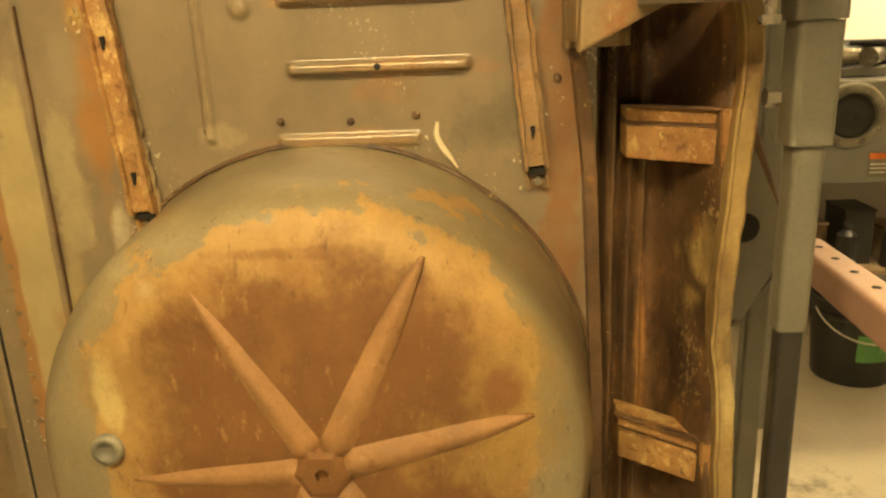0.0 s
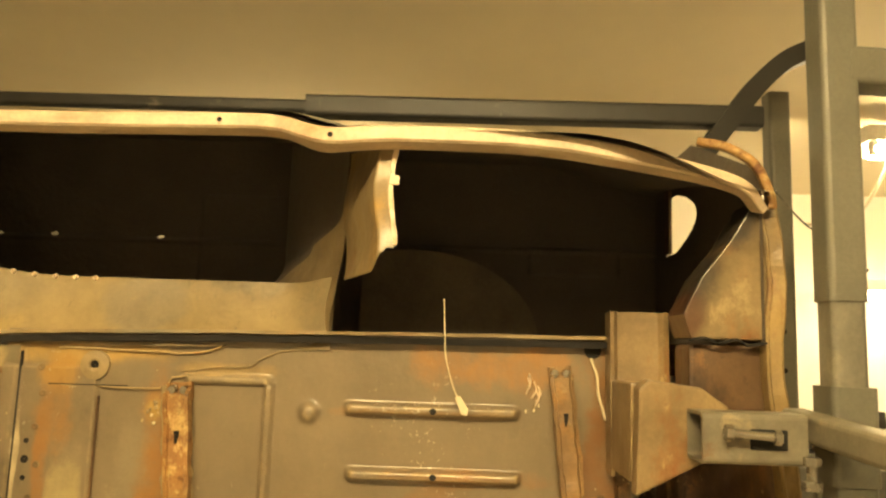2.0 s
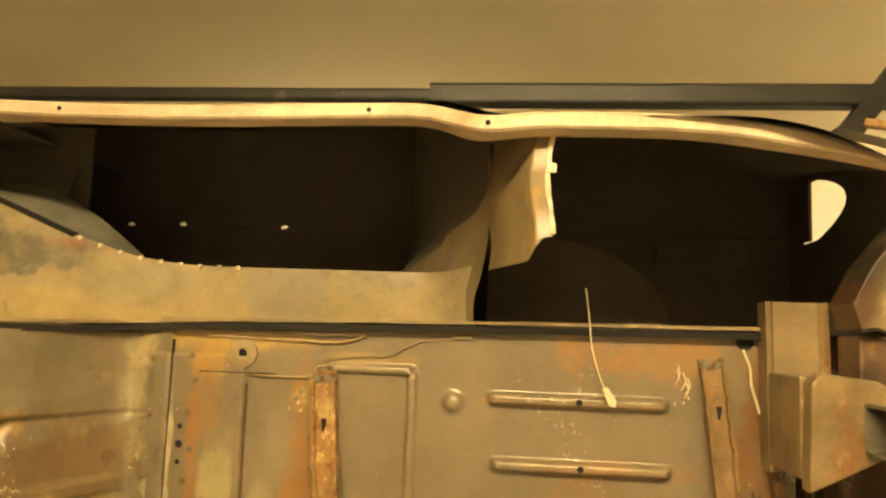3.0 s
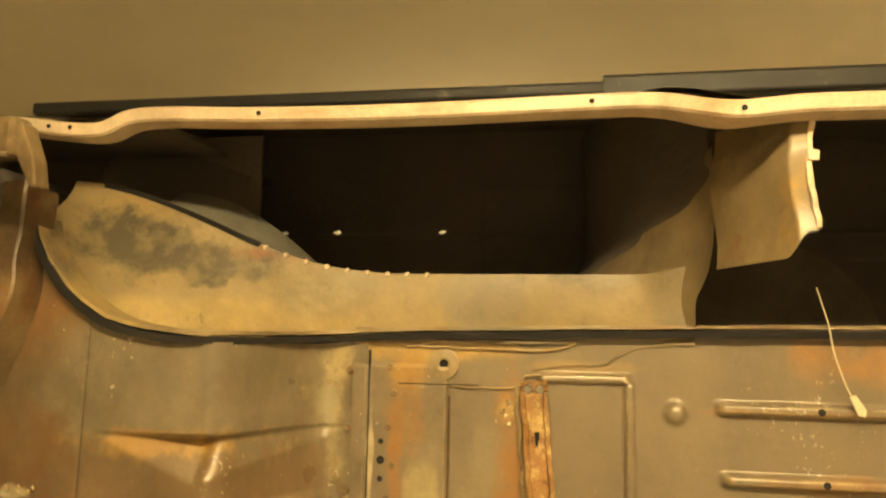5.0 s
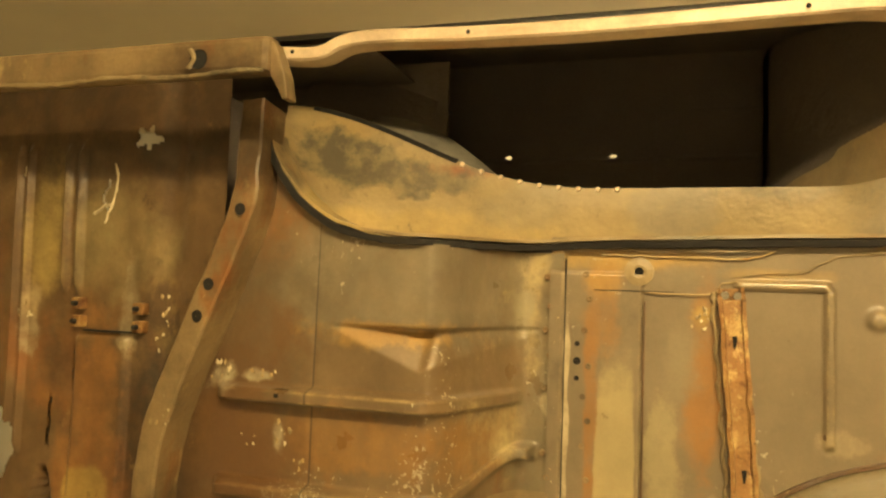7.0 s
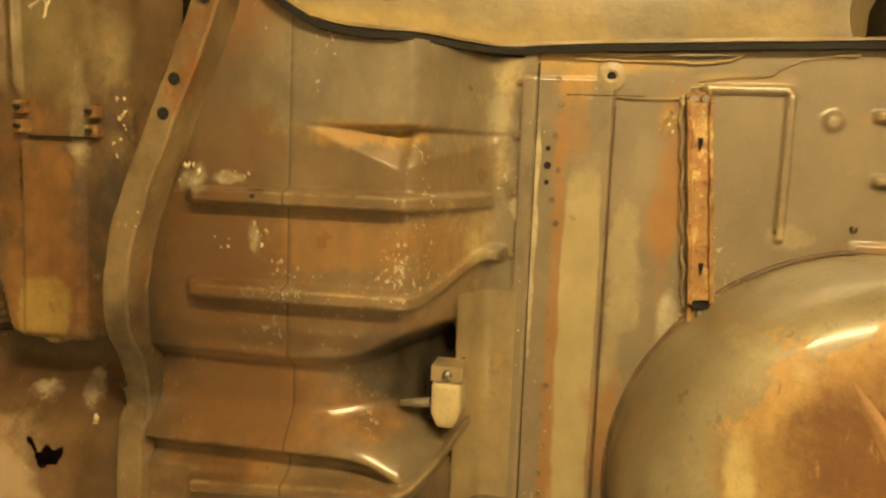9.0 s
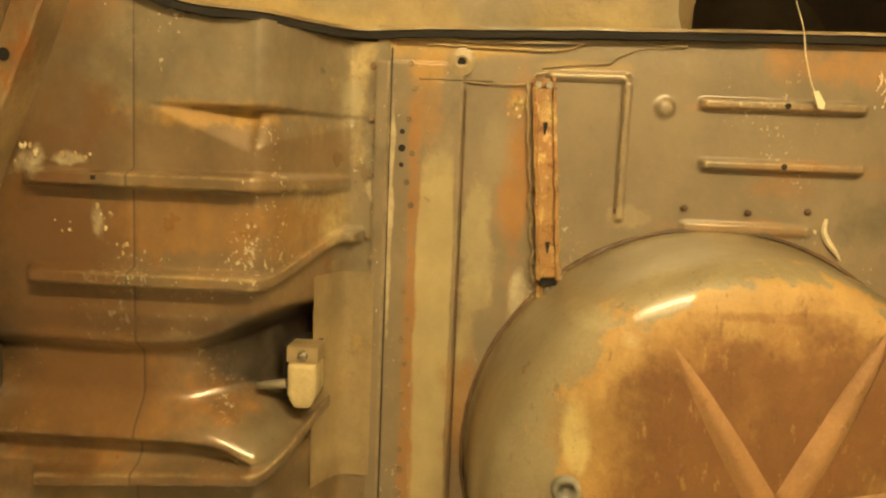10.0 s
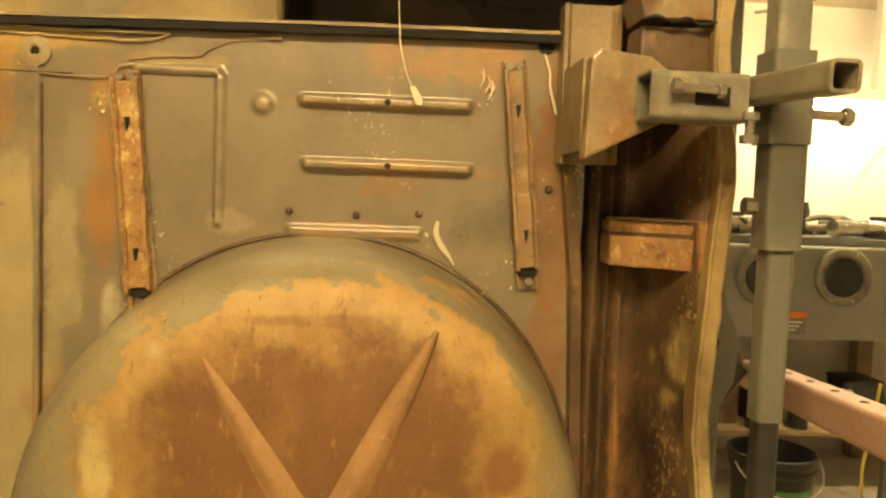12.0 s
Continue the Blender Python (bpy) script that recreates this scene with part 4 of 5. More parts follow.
part("inner_front", box(-1.40, -1.388, -0.10, 0.60, 1.40, 1.90, 0), undercoat, car, "black undercoated front end of the hollow")


def skin_place(u, v):
    """The outer quarter panel: from the lip, over the side and down to the roof; v from 0 to 1."""
    rise = 0.125 * np.sin(np.clip(v, 0, 1) * 1.75)
    lip_z = 1.957 - 0.040 * smooth_step((u + 0.38) / 0.12) - 0.055 * smooth_step((u - 0.02) / 0.28)
    lip_y = -0.145 - 0.09 * smooth_step((u + 0.42) / 0.15) + 0.06 * smooth_step((u - 0.1) / 0.2)
    return u, lip_y + 0.76 * v, lip_z + rise




def back_form(x, z):
    """The inner side panel behind the hollows, with a pressed line and a lapped plate."""
    return 0.40 - ridge(z - 1.852, 0.006, 0.006) - 0.006 * span(x, -0.66, -0.36, 0.006) * (z < 1.95) - 0.008 * span(x, 0.03, 0.22, 0.006) * span(z, 1.80, 1.86, 0.006)


def back_keep(x, z):
    """Under the skin, and open at a few drilled holes."""
    holes = np.zeros_like(x, bool)
    for hx, hz in ((-1.085, 1.858), (-0.967, 1.860), (-0.742, 1.859), (-0.095, 1.823), (-0.288, 1.851)):
        holes |= ((x - hx) / 0.0075) ** 2 + ((z - hz) / 0.0040) ** 2 < 1
    return (z < skin_place(x, np.full_like(x, (0.40 + 0.2) / 0.76))[2] + 0.004) & ~holes


sheet("quarter_back", back_form, np.arange(-1.65, 0.30, 0.003), np.arange(1.60, 2.10, 0.0025), undercoat, car, "dark inner side panel with a few drilled holes", keep=back_keep, thick=0.0)
sheet("quarter_panel", None, np.linspace(-1.30, 0.30, 80), np.linspace(0, 1, 24), skin_paint, car, "grey primed outer quarter panel", place=skin_place, thick=0.0)
sheet("quarter_lining", None, np.linspace(-1.27, 0.30, 80), np.linspace(0.01, 1, 24), undercoat, car, "black undercoated lining", place=lambda u, v: tuple(a + b for a, b in zip(skin_place(u, v), (0, 0, -0.006))), thick=0.0)
# rear end of the hollow with the tail lamp opening
sheet("tail_lamp_panel", None, np.arange(-0.14, 0.62, 0.0025), np.arange(1.66, 2.08, 0.0025), undercoat, car, "black panel with an open tail lamp hole",
      place=lambda u, v: (0.295 + 0 * u, u, v), thick=0.0,
      keep=lambda u, v: ~((u < 0.320) & (np.abs(v - 1.893) < 0.055 * np.sqrt(np.clip((u - 0.135) / 0.12, 0, 1)))) & (v < 1.90 + 0.12 * np.clip((u + 0.14) / 0.3, 0, 1)))
part("lamp_bracket", box(0.286, 0.293, 0.274, 0.302, 1.838, 1.962, 0.001), dark_rust, car, "dark rusty bracket across the tail lamp hole")
lip_line = spline([(-1.29, -0.15, 1.945), (-1.165, -0.15, 1.932), (-1.09, -0.15, 1.952), (-0.906, -0.145, 1.948), (-0.70, -0.15, 1.944), (-0.454, -0.155, 1.946), (-0.37, -0.17, 1.940), (-0.29, -0.235, 1.906), (-0.20, -0.24, 1.909), (-0.02, -0.22, 1.911), (0.125, -0.20, 1.896), (0.249, -0.18, 1.872), (0.295, -0.15, 1.842)], 8)
lip = part("wheel_lip", sweep(lip_line, [(-0.010, -0.006), (-0.010, 0.001), (-0.007, 0.004), (0.008, 0.003), (0.011, -0.001), (0.012, -0.035), (0.008, -0.035), (0.006, -0.006)], up=(0, -1, 0), taper=lambda t: 1 - 0.45 * max(0, (t - 0.8) / 0.2)), lip_paint, car, "pale wheel opening lip with rolled edge")
for hx, hy, hz in ((-0.283, -0.243, 1.904), (-0.262, -0.244, 1.905), (-0.451, -0.161, 1.945), (-0.910, -0.150, 1.948), (-1.235, -0.155, 1.938), (-1.20, -0.155, 1.935)):
    part("screw_hole", lathe([(0.0035, hy), (0.0004, hy)], (hx, hz), 10), gap_black, lip)
part("rear_lip", sweep(spline([(0.215, -0.12, 1.945), (0.25, -0.14, 1.932), (0.285, -0.15, 1.905), (0.303, -0.15, 1.865), (0.306, -0.15, 1.845)], 6), [(-0.005, -0.01), (-0.005, 0.002), (0.005, 0.002), (0.005, -0.01)]), bright_rust, car, "rolled rusty rear edge", True)


def house_place(u, v):
    """The inner wheelhouse: rises from the floor edge and sweeps up towards the front; u along, v from 0 at the floor to 1."""
    left = smooth_step((-0.70 - u) / 0.55)
    corner = np.clip((-1.0 - u) / 0.23, 0, 1)
    foot = 1.636 + 0.22 * (1 - np.sqrt(1 - 0.98 * corner ** 2))
    end = smooth_step((u + 0.40) / 0.10)
    top = 1.741 + 0.144 * left ** 1.65 + 0.010 * end ** 2
    return u - 0.048 * corner ** 2 * v, 0.0 - 0.14 * left * (1 - 0.4 * v) + (0.085 * v - 0.03 * v * v) * (1 - 0.5 * end) - 0.008 * end ** 2, foot + (np.maximum(top - foot, 0.012)) * v


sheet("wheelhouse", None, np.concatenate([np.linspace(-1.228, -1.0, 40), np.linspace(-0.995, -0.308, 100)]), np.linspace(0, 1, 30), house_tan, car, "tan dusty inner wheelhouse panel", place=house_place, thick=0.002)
edge_line = [(-1.206, -0.205, 1.785), (-1.190, -0.205, 1.745), (-1.150, -0.203, 1.692), (-1.09, -0.20, 1.650), (-1.02, -0.197, 1.634), (-0.94, -0.185, 1.630), (-0.88, -0.09, 1.632), (-0.82, -0.02, 1.636), (-0.70, -0.016, 1.642), (-0.3, -0.014, 1.651), (0.11, -0.014, 1.656)]
part("wheelhouse_edge", roughen(sweep(spline(edge_line, 10), [(-0.005, -0.05), (-0.005, 0.002), (0.005, 0.003), (0.005, -0.05)]), 0.0015, 60), gap_black, car, "black sealed seam under the wheelhouse")
part("wheelhouse_flange", roughen(sweep(spline([(x, y + 0.004, z + 0.011) for x, y, z in edge_line], 10), [(-0.002, -0.05), (-0.002, 0.002), (0.003, 0.002), (0.003, -0.05)]), 0.0012, 60), tan_metal, car, "thin pale wheelhouse flange edge")
for k in range(9):
    u = -0.96 + 0.032 * k
    x, y, z = house_place(np.array(u), np.array(0.985))
    # Pale lip paint on the rivets stands in for their white glints.
    part("rivet", rod((u, float(y) - 0.001, float(z)), (u, float(y) - 0.006, float(z)), 0.0045, 0.0035, 8), lip_paint, car, "rivet coloured pale for its glint")

part("wheelhouse_gap", sweep(spline([tuple(float(c) for c in house_place(np.array(u), np.array(0.99))) for u in np.linspace(-1.19, -0.97, 8)], 4), [(-0.004, -0.01), (-0.004, 0.004), (0.004, 0.004), (0.004, -0.01)]), gap_black, car, "dark gap along the wheelhouse joint")
for sx, sz in ((-0.292, 1.382), (-0.19, 1.379), (-0.095, 1.385), (-0.40, 1.372), (0.105, 1.43)):
    part("stud", lathe([(0.006, 0.001), (0.0055, -0.005), (0.003, -0.0065), (0.0004, -0.0065)], (sx, sz), 10), dark_rust, car, "", True)
for k in range(5):
    x0, z0 = 0.004 + 0.0045 * k * math.cos(k), 1.562 + 0.006 * k
    part("sealer_smear", roughen(sweep(spline([(x0, -0.003, z0), (x0 + 0.006, -0.005, z0 + 0.012), (x0 + 0.003, -0.003, z0 + 0.024)], 5), round_section(0.0013, 6)), 0.0015, 120), lip_paint, car, "crinkled pale sealer")

# partition between the two hollows


def partition_place(s, v):
    """The wall between the hollows: s from its front edge back, v upward."""
    edge = -0.055 + 0.035 * smooth_step((1.745 - v) / 0.05)
    u = edge + s * (0.42 - edge)
    low = smooth_step((1.80 - v) / 0.12)
    return -0.286 - 0.016 * low - (0.165 + 0.05 * low) * smooth_step((u + 0.055) / 0.36), u, v


def bare(s, v):
    """Where the partition keeps its tan: down low all the way in, higher up only its front edge; beyond is shade."""
    edge = -0.055 + 0.035 * smooth_step((1.745 - v) / 0.05)
    depth = edge + s * (0.42 - edge)
    return depth < 0.30 - 0.335 * smooth_step((v - 1.70) / 0.20) + 0.012 * np.sin(70 * v) + 0.008 * np.sin(160 * v)


def shade_black(s, v):
    """The rest of the partition, undercoat black standing in for deep shade, up to the lining of the panel above."""
    edge = -0.055 + 0.035 * smooth_step((1.745 - v) / 0.05)
    depth = edge + s * (0.42 - edge)
    return ~bare(s, v) & (v < 1.924 + 0.125 * np.sin(1.75 * np.clip((depth + 0.225) / 0.76, 0, 1)))


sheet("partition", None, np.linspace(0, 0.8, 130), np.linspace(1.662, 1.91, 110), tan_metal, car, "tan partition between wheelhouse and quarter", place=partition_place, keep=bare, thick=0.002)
# Undercoat black colours in the shade that deepens along the tan partition.
sheet("partition_inner", None, np.linspace(0, 1.38, 200), np.linspace(1.662, 2.05, 170), undercoat, car, "back of the partition, undercoat black painted in for shade", place=partition_place, keep=shade_black, thick=0.002)


def flange_place(s, v):
    """The folded end of the partition: a narrow face to the front, then a web that runs back to the wall."""
    face = 0.030
    x = np.where(s < face, -0.204 - 0.7 * s, -0.225 - 0.061 * (s - face) / 0.17)
    y = np.where(s < face, -0.205, -0.205 + 0.150 * (s - face) / 0.17)
    low = 1.738 + 0.030 * smooth_step((0.050 - s) / 0.04)
    z = low + v * (1.898 + 0.15 * s - low)
    return x + 0.004 * np.sin(40 * z), y + 0.003 * np.sin(60 * z + 9 * s), z


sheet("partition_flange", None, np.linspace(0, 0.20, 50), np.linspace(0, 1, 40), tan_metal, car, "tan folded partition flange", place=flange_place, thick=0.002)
part("flange_edge", roughen(sweep([(-0.2035 + 0.004 * math.sin(40 * z), -0.207, z) for z in np.linspace(1.772, 1.900, 30)], [(-0.003, -0.004), (-0.003, 0.001), (0.003, 0.001), (0.003, -0.004)]), 0.0015, 70), lip_paint, car, "pale bare edge of the partition flange")
part("flange_tab", prism([(-0.209, 1.850), (-0.197, 1.849), (-0.196, 1.861), (-0.209, 1.863)], -0.211, -0.208, 0.0006), lip_paint, car, "small pale bent tab")
part("flange_clip", prism([(-0.215, 1.897), (-0.180, 1.896), (-0.176, 1.899), (-0.196, 1.905), (-0.214, 1.906)], -0.215, -0.210, 0.001), lip_paint, car, "torn pale corner of the flange")
sheet("wheelhouse_front", None, np.linspace(0, 1, 40), np.linspace(0, 1, 16), dark_grey, car, "dull grey front end of the wheelhouse",
      place=lambda u, v: (-1.15 + 0.24 * u, 0.02 + 0.05 * u + 0.06 * v, 1.845 - 0.085 * u + v * 0.055 * np.sin(np.clip(0.25 + 0.75 * u, 0, 1) * 3.1)), thick=0.002)
sheet("inner_corner", None, np.linspace(-1.30, -1.05, 20), np.linspace(0, 1, 12), undercoat, car, "dark folded corner behind the lip",
      place=lambda u, v: (u, 0.0 + 0.10 * v + 0.25 * (u + 1.30), 1.80 + 0.16 * v), thick=0.002)
part("rocker_end", prism([(-1.130, 1.888), (-1.122, 1.884), (-1.104, 1.84), (-1.098, 1.806), (-1.107, 1.806), (-1.126, 1.84)], -0.340, -0.315, 0.003), bracket_rust, car, "tan folded rocker end")

# rocker to the front
part("rocker_panel", box(-2.3, -1.125, -0.348, -0.315, 1.842, 1.893, 0.010), bracket_rust, car, "tan rocker panel seam edge")

part("rocker_hole", lathe([(0.014, -0.3492), (0.012, -0.3486), (0.0004, -0.3484)], (-1.232, 1.864), 14), gap_black, car, "dark torn hole in the rocker seam")
part("rocker_burr", roughen(sweep([(-1.232 - 0.012 + 0.004 * math.sin(3 * t), -0.351, 1.864 - 0.014 + 0.028 * t) for t in np.linspace(0, 1, 9)], round_section(0.003, 6)), 0.003, 90), tan_metal, car, "curled burr beside the hole")
part("rocker_edge", roughen(sweep([(x, -0.349, 1.8425 + 0.002 * math.sin(31 * x)) for x in np.linspace(-2.29, -1.13, 90)], round_section(0.0035, 6)), 0.0030, 60), tan_metal, car, "uneven bare lower edge of the rocker")

flake_rng = random.Random(11)


def flake(x, y, z, size, material):
    """A curled flake of paint or sealer lying on the sheet."""
    bm = bmesh.new()
    mid = bm.verts.new((x, y - size * 0.30, z))
    rim = []
    for k in range(9):
        g = 2 * math.pi * k / 9
        r = size * flake_rng.uniform(0.45, 1.15)
        rim.append(bm.verts.new((x + 0.75 * r * math.cos(g), y - size * flake_rng.uniform(-0.1, 0.35), z + r * math.sin(g))))
    for k in range(9):
        bm.faces.new((mid, rim[k], rim[(k + 1) % 9]))
    return part("paint_flake", bm, material, car, "")


for cx, cy, cz, spread_x, spread_z, count, size in ((-1.690, -0.168, 1.515, 0.020, 0.022, 8, 0.007), (-1.405, -0.168, 1.45, 0.012, 0.09, 10, 0.005), (-1.268, -0.195, 1.425, 0.022, 0.016, 12, 0.005), (-1.205, -0.195, 1.428, 0.030, 0.005, 7, 0.004),
                                                    (-1.165, -0.193, 1.335, 0.014, 0.028, 9, 0.0045), (-1.135, -0.193, 1.298, 0.008, 0.008, 4, 0.005), (-1.225, -0.193, 1.33, 0.014, 0.012, 4, 0.0035), (-1.672, -0.085, 1.040, 0.018, 0.012, 7, 0.007), (-1.476, -0.150, 1.005, 0.018, 0.016, 8, 0.006),
                                                    (-0.792, -0.014, 1.38, 0.006, 0.20, 14, 0.0035), (-0.573, -0.004, 1.535, 0.014, 0.022, 12, 0.005), (-0.05, -0.004, 1.33, 0.04, 0.03, 8, 0.0035), (0.062, -0.005, 1.30, 0.02, 0.03, 6, 0.004), (0.000, -0.004, 1.575, 0.012, 0.022, 9, 0.0035), (-1.33, -0.252, 1.36, 0.012, 0.05, 6, 0.0035)):
    for _ in range(count):
        flake(cx + flake_rng.uniform(-1, 1) * spread_x, cy, cz + flake_rng.uniform(-1, 1) * spread_z, size * flake_rng.uniform(0.5, 1.2), flake_rng.choice((paper, pale_bead, tan_metal)))
for curl in ([(-1.516, 1.757), (-1.511, 1.725), (-1.519, 1.690), (-1.533, 1.655)], [(-1.521, 1.688), (-1.54, 1.684), (-1.555, 1.672)], [(-1.712, 1.74), (-1.706, 1.755), (-1.700, 1.748)]):
    part("paint_curl", roughen(sweep(spline([(x, -0.170, z) for x, z in curl], 8), round_section(0.0022, 6)), 0.0035, 80), paper, car, "pale curled edge of split paint")

# ---- rear end ----


def rear_form(x, z):
    y = 0.05 - 0.17 * smooth_step((x - 0.245) / 0.07)
    y = y - ridge(x - 0.185, 0.012, 0.030) - ridge(x - 0.232, 0.009, 0.025, 0.6) + 0.008 * np.sin(120 * x) - 0.02 * smooth_step((0.15 - x) / 0.02)
    y = y + 0.004 * np.sin(14 * z + 20 * x)
    return y


sheet("rear_panel", rear_form, np.arange(0.125, 0.318, 0.003), np.arange(0.12, 1.665, 0.006), dark_rust, car, "dark stained rusty rear cross panel")
part("rear_flange", roughen(sweep(spline([(0.305, -0.125, 1.86), (0.312, -0.135, 1.75), (0.306, -0.135, 1.66), (0.312, -0.14, 1.55), (0.322, -0.14, 1.45), (0.314, -0.14, 1.30), (0.306, -0.14, 1.10), (0.322, -0.14, 0.9), (0.33, -0.14, 0.12)], 12), [(-0.016, -0.03), (-0.015, 0.001), (-0.012, 0.003), (0.004, 0.001), (0.007, 0.004), (0.010, 0.002), (0.010, -0.03)]), 0.003, 26), flange_gold, car, "golden tan rust-eaten rear flange")
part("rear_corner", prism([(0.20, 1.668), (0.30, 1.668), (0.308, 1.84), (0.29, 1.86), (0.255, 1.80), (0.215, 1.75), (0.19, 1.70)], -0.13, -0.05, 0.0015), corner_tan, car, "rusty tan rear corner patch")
part("rear_corner_lower", prism([(0.20, 1.660), (0.30, 1.660), (0.306, 1.57), (0.20, 1.57)], -0.118, -0.05, 0.006), dark_rust, car, "stained rear corner below a torn edge")
part("torn_edge", sweep(spline([(0.195, -0.136, 1.664), (0.215, -0.137, 1.668), (0.235, -0.138, 1.662), (0.258, -0.138, 1.667), (0.275, -0.137, 1.660), (0.300, -0.136, 1.664)], 5), [(-0.003, -0.015), (-0.003, 0.002), (0.002, 0.003), (0.003, -0.015)], taper=lambda t: 0.25 + 0.5 * abs(math.sin(9 * t))), gap_black, car, "dark torn sheet edge")
part("trunk_flange", sweep([(0.122, -0.012, 1.66), (0.128, -0.012, 1.5), (0.15, -0.012, 1.3), (0.165, -0.012, 0.95), (0.175, -0.012, 0.12)], [(-0.010, -0.02), (-0.010, 0.002), (0.008, 0.004), (0.012, -0.03)]), dark_rust, car, "rusty trunk floor edge flange")
for z0 in (1.318, 0.846):
    shear = Matrix(((1, 0, 0, 0), (-0.75, 1, 0, 0.15), (0, 0, 1, 0), (0, 0, 0, 1)))
    tilt = lambda bm: (bm.transform(shear), roughen(bm, 0.002, 60))[1]
    br = part("bumper_bracket", tilt(box(0.198, 0.300, -0.030, 0.03, z0, z0 + 0.046, 0.004)), bright_rust, car, "orange rusty bumper bracket")
    part("groove", tilt(box(0.198, 0.300, -0.022, 0.03, z0 + 0.046, z0 + 0.052, 0.001)), dark_rust, br, "dark groove")
    part("flange", tilt(box(0.198, 0.300, -0.028, 0.03, z0 + 0.052, z0 + 0.070, 0.004)), bright_rust, br)
    part("edge", tilt(box(0.192, 0.300, -0.036, -0.02, z0 + 0.070, z0 + 0.074, 0.001)), dark_rust, br, "dark upper edge")
    part("end_block", tilt(box(0.300, 0.326, -0.040, 0.04, z0 - 0.006, z0 + 0.074, 0.006)), bright_rust, br, "bright orange end block")


# ---- rotisserie ----
stand = empty("rotisserie_stand", "grey steel car rotisserie stand with telescoping posts", "car stand")
PX, PY = 0.362, -0.208
part("upper_tube", square_tube((PX, PY, 1.40), (PX, PY, 1.73), 0.043), dark_grey, stand, "darker worn inner tube")
part("upper_sleeve", square_tube((PX, PY, 1.716), (PX, PY, CEIL - 0.25), 0.048), steel_grey, stand)
sleeve = part("sleeve", square_tube((PX, PY, 1.495), (PX, PY, 1.612), 0.056), steel_grey, stand)
part("sleeve", square_tube((PX + 0.002, PY, 1.36), (PX + 0.002, PY, 1.494), 0.049), steel_grey, stand)
part("lower_tube", square_tube((PX + 0.003, PY, 1.135), (PX + 0.003, PY, 1.40), 0.036), steel_grey, stand)
part("inner_tube", square_tube((PX + 0.004, PY, 0.0), (PX + 0.004, PY, 1.14), 0.030), black_paint, stand, "black painted lower tube")
part("base_tube", square_tube((PX + 0.004, -0.75, 0.03), (PX + 0.004, 0.95, 0.03), 0.06), steel_grey, stand)
part("base_tube", square_tube((0.39, 0.385, 0.03), (1.0, 0.385, 0.03), 0.06), steel_grey, stand)
part("rear_post", square_tube((0.545, 0.385, 0.0), (0.545, 0.385, 2.20), 0.044), steel_grey, stand)
for hz in (1.855, 1.7, 1.623):
    part("pin_hole", lathe([(0.005, 0.3618), (0.0004, 0.3618)], (0.540, hz), 14), gap_black, stand)
part("cross_bar", square_tube((-0.42, 0.26, 2.105), (0.46, 0.26, 2.105), 0.042), dark_steel, stand, "dark square cross bar")
part("inner_bar", square_tube((-1.6, 0.265, 2.108), (-0.42, 0.265, 2.106), 0.026), dark_steel, stand, "thinner telescoping cross bar")
part("hoop", sweep(spline([(0.34, 0.25, 2.02), (0.40, 0.25, 2.10), (0.45, 0.25, 2.165), (0.50, 0.25, 2.213), (0.55, 0.25, 2.24)], 6), [(-0.018, -0.018), (-0.018, 0.018), (0.018, 0.018), (0.018, -0.018)], up=(0, 1, 0)), dark_steel, stand, "bent dark tube")
part("top_arm", square_tube((0.375, PY, 2.02), (0.75, PY, 2.00), 0.050), steel_grey, stand, "grey sideways tube")
gus = part("gusset", prism([(0.418, 1.307), (0.475, 1.185), (0.468, 1.11), (0.420, 1.02), (0.365, 1.02), (0.345, 1.16), (0.375, 1.29)], 0.10, 0.108, 0.002), steel_grey, stand, "grey diamond shaped gusset plate")
part("hole", lathe([(0.024, 0.098), (0.020, 0.096), (0.0004, 0.0985)], (0.412, 1.178), 24), gap_black, gus, "dark round hole")
part("diagonal", square_tube((0.43, 0.17, 1.33), (0.51, 0.19, 1.12), 0.026), dark_rust, stand, "rusty brown diagonal brace")
part("diagonal", square_tube((0.50, 0.15, 1.13), (0.40, 0.15, 0.99), 0.030), black_paint, stand, "black lower diagonal brace")
part("side_beam", square_tube((0.55, 0.19, 1.105), (0.462, -0.42, 1.155), 0.052), pink_paint, stand, "dull pink painted beam with punched holes")
for t in (0.12, 0.26, 0.40, 0.54, 0.68):
    p = Vector((0.55, 0.19, 1.105)).lerp(Vector((0.462, -0.42, 1.155)), t)
    part("beam_hole", rod((p.x, p.y, p.z + 0.0255), (p.x, p.y, p.z + 0.0268), 0.006, None, 12), gap_black, stand, "dark punched hole")
part("clamp_tube", square_tube((0.176, -0.213, 1.548), (0.300, -0.213, 1.548), 0.060), galvanised, stand, "dusty clamp tube")
part("arm_tube", square_tube((0.320, -0.165, 1.564), (0.325, -0.402, 1.551), 0.035, 0.004), galvanised, stand, "open ended square tube")
mount = part("mount_bracket", prism([(0.112, 1.468), (0.116, 1.60), (0.128, 1.612), (0.195, 1.604), (0.230, 1.580), (0.230, 1.528)], -0.185, -0.155, 0.004), bracket_rust, stand, "folded dusty mounting bracket")
part("mount_web", prism([(0.112, 1.480), (0.112, 1.606), (0.195, 1.602), (0.23, 1.578), (0.22, 1.552)], -0.156, -0.02, 0.003), bracket_rust, stand, "bracket top web")
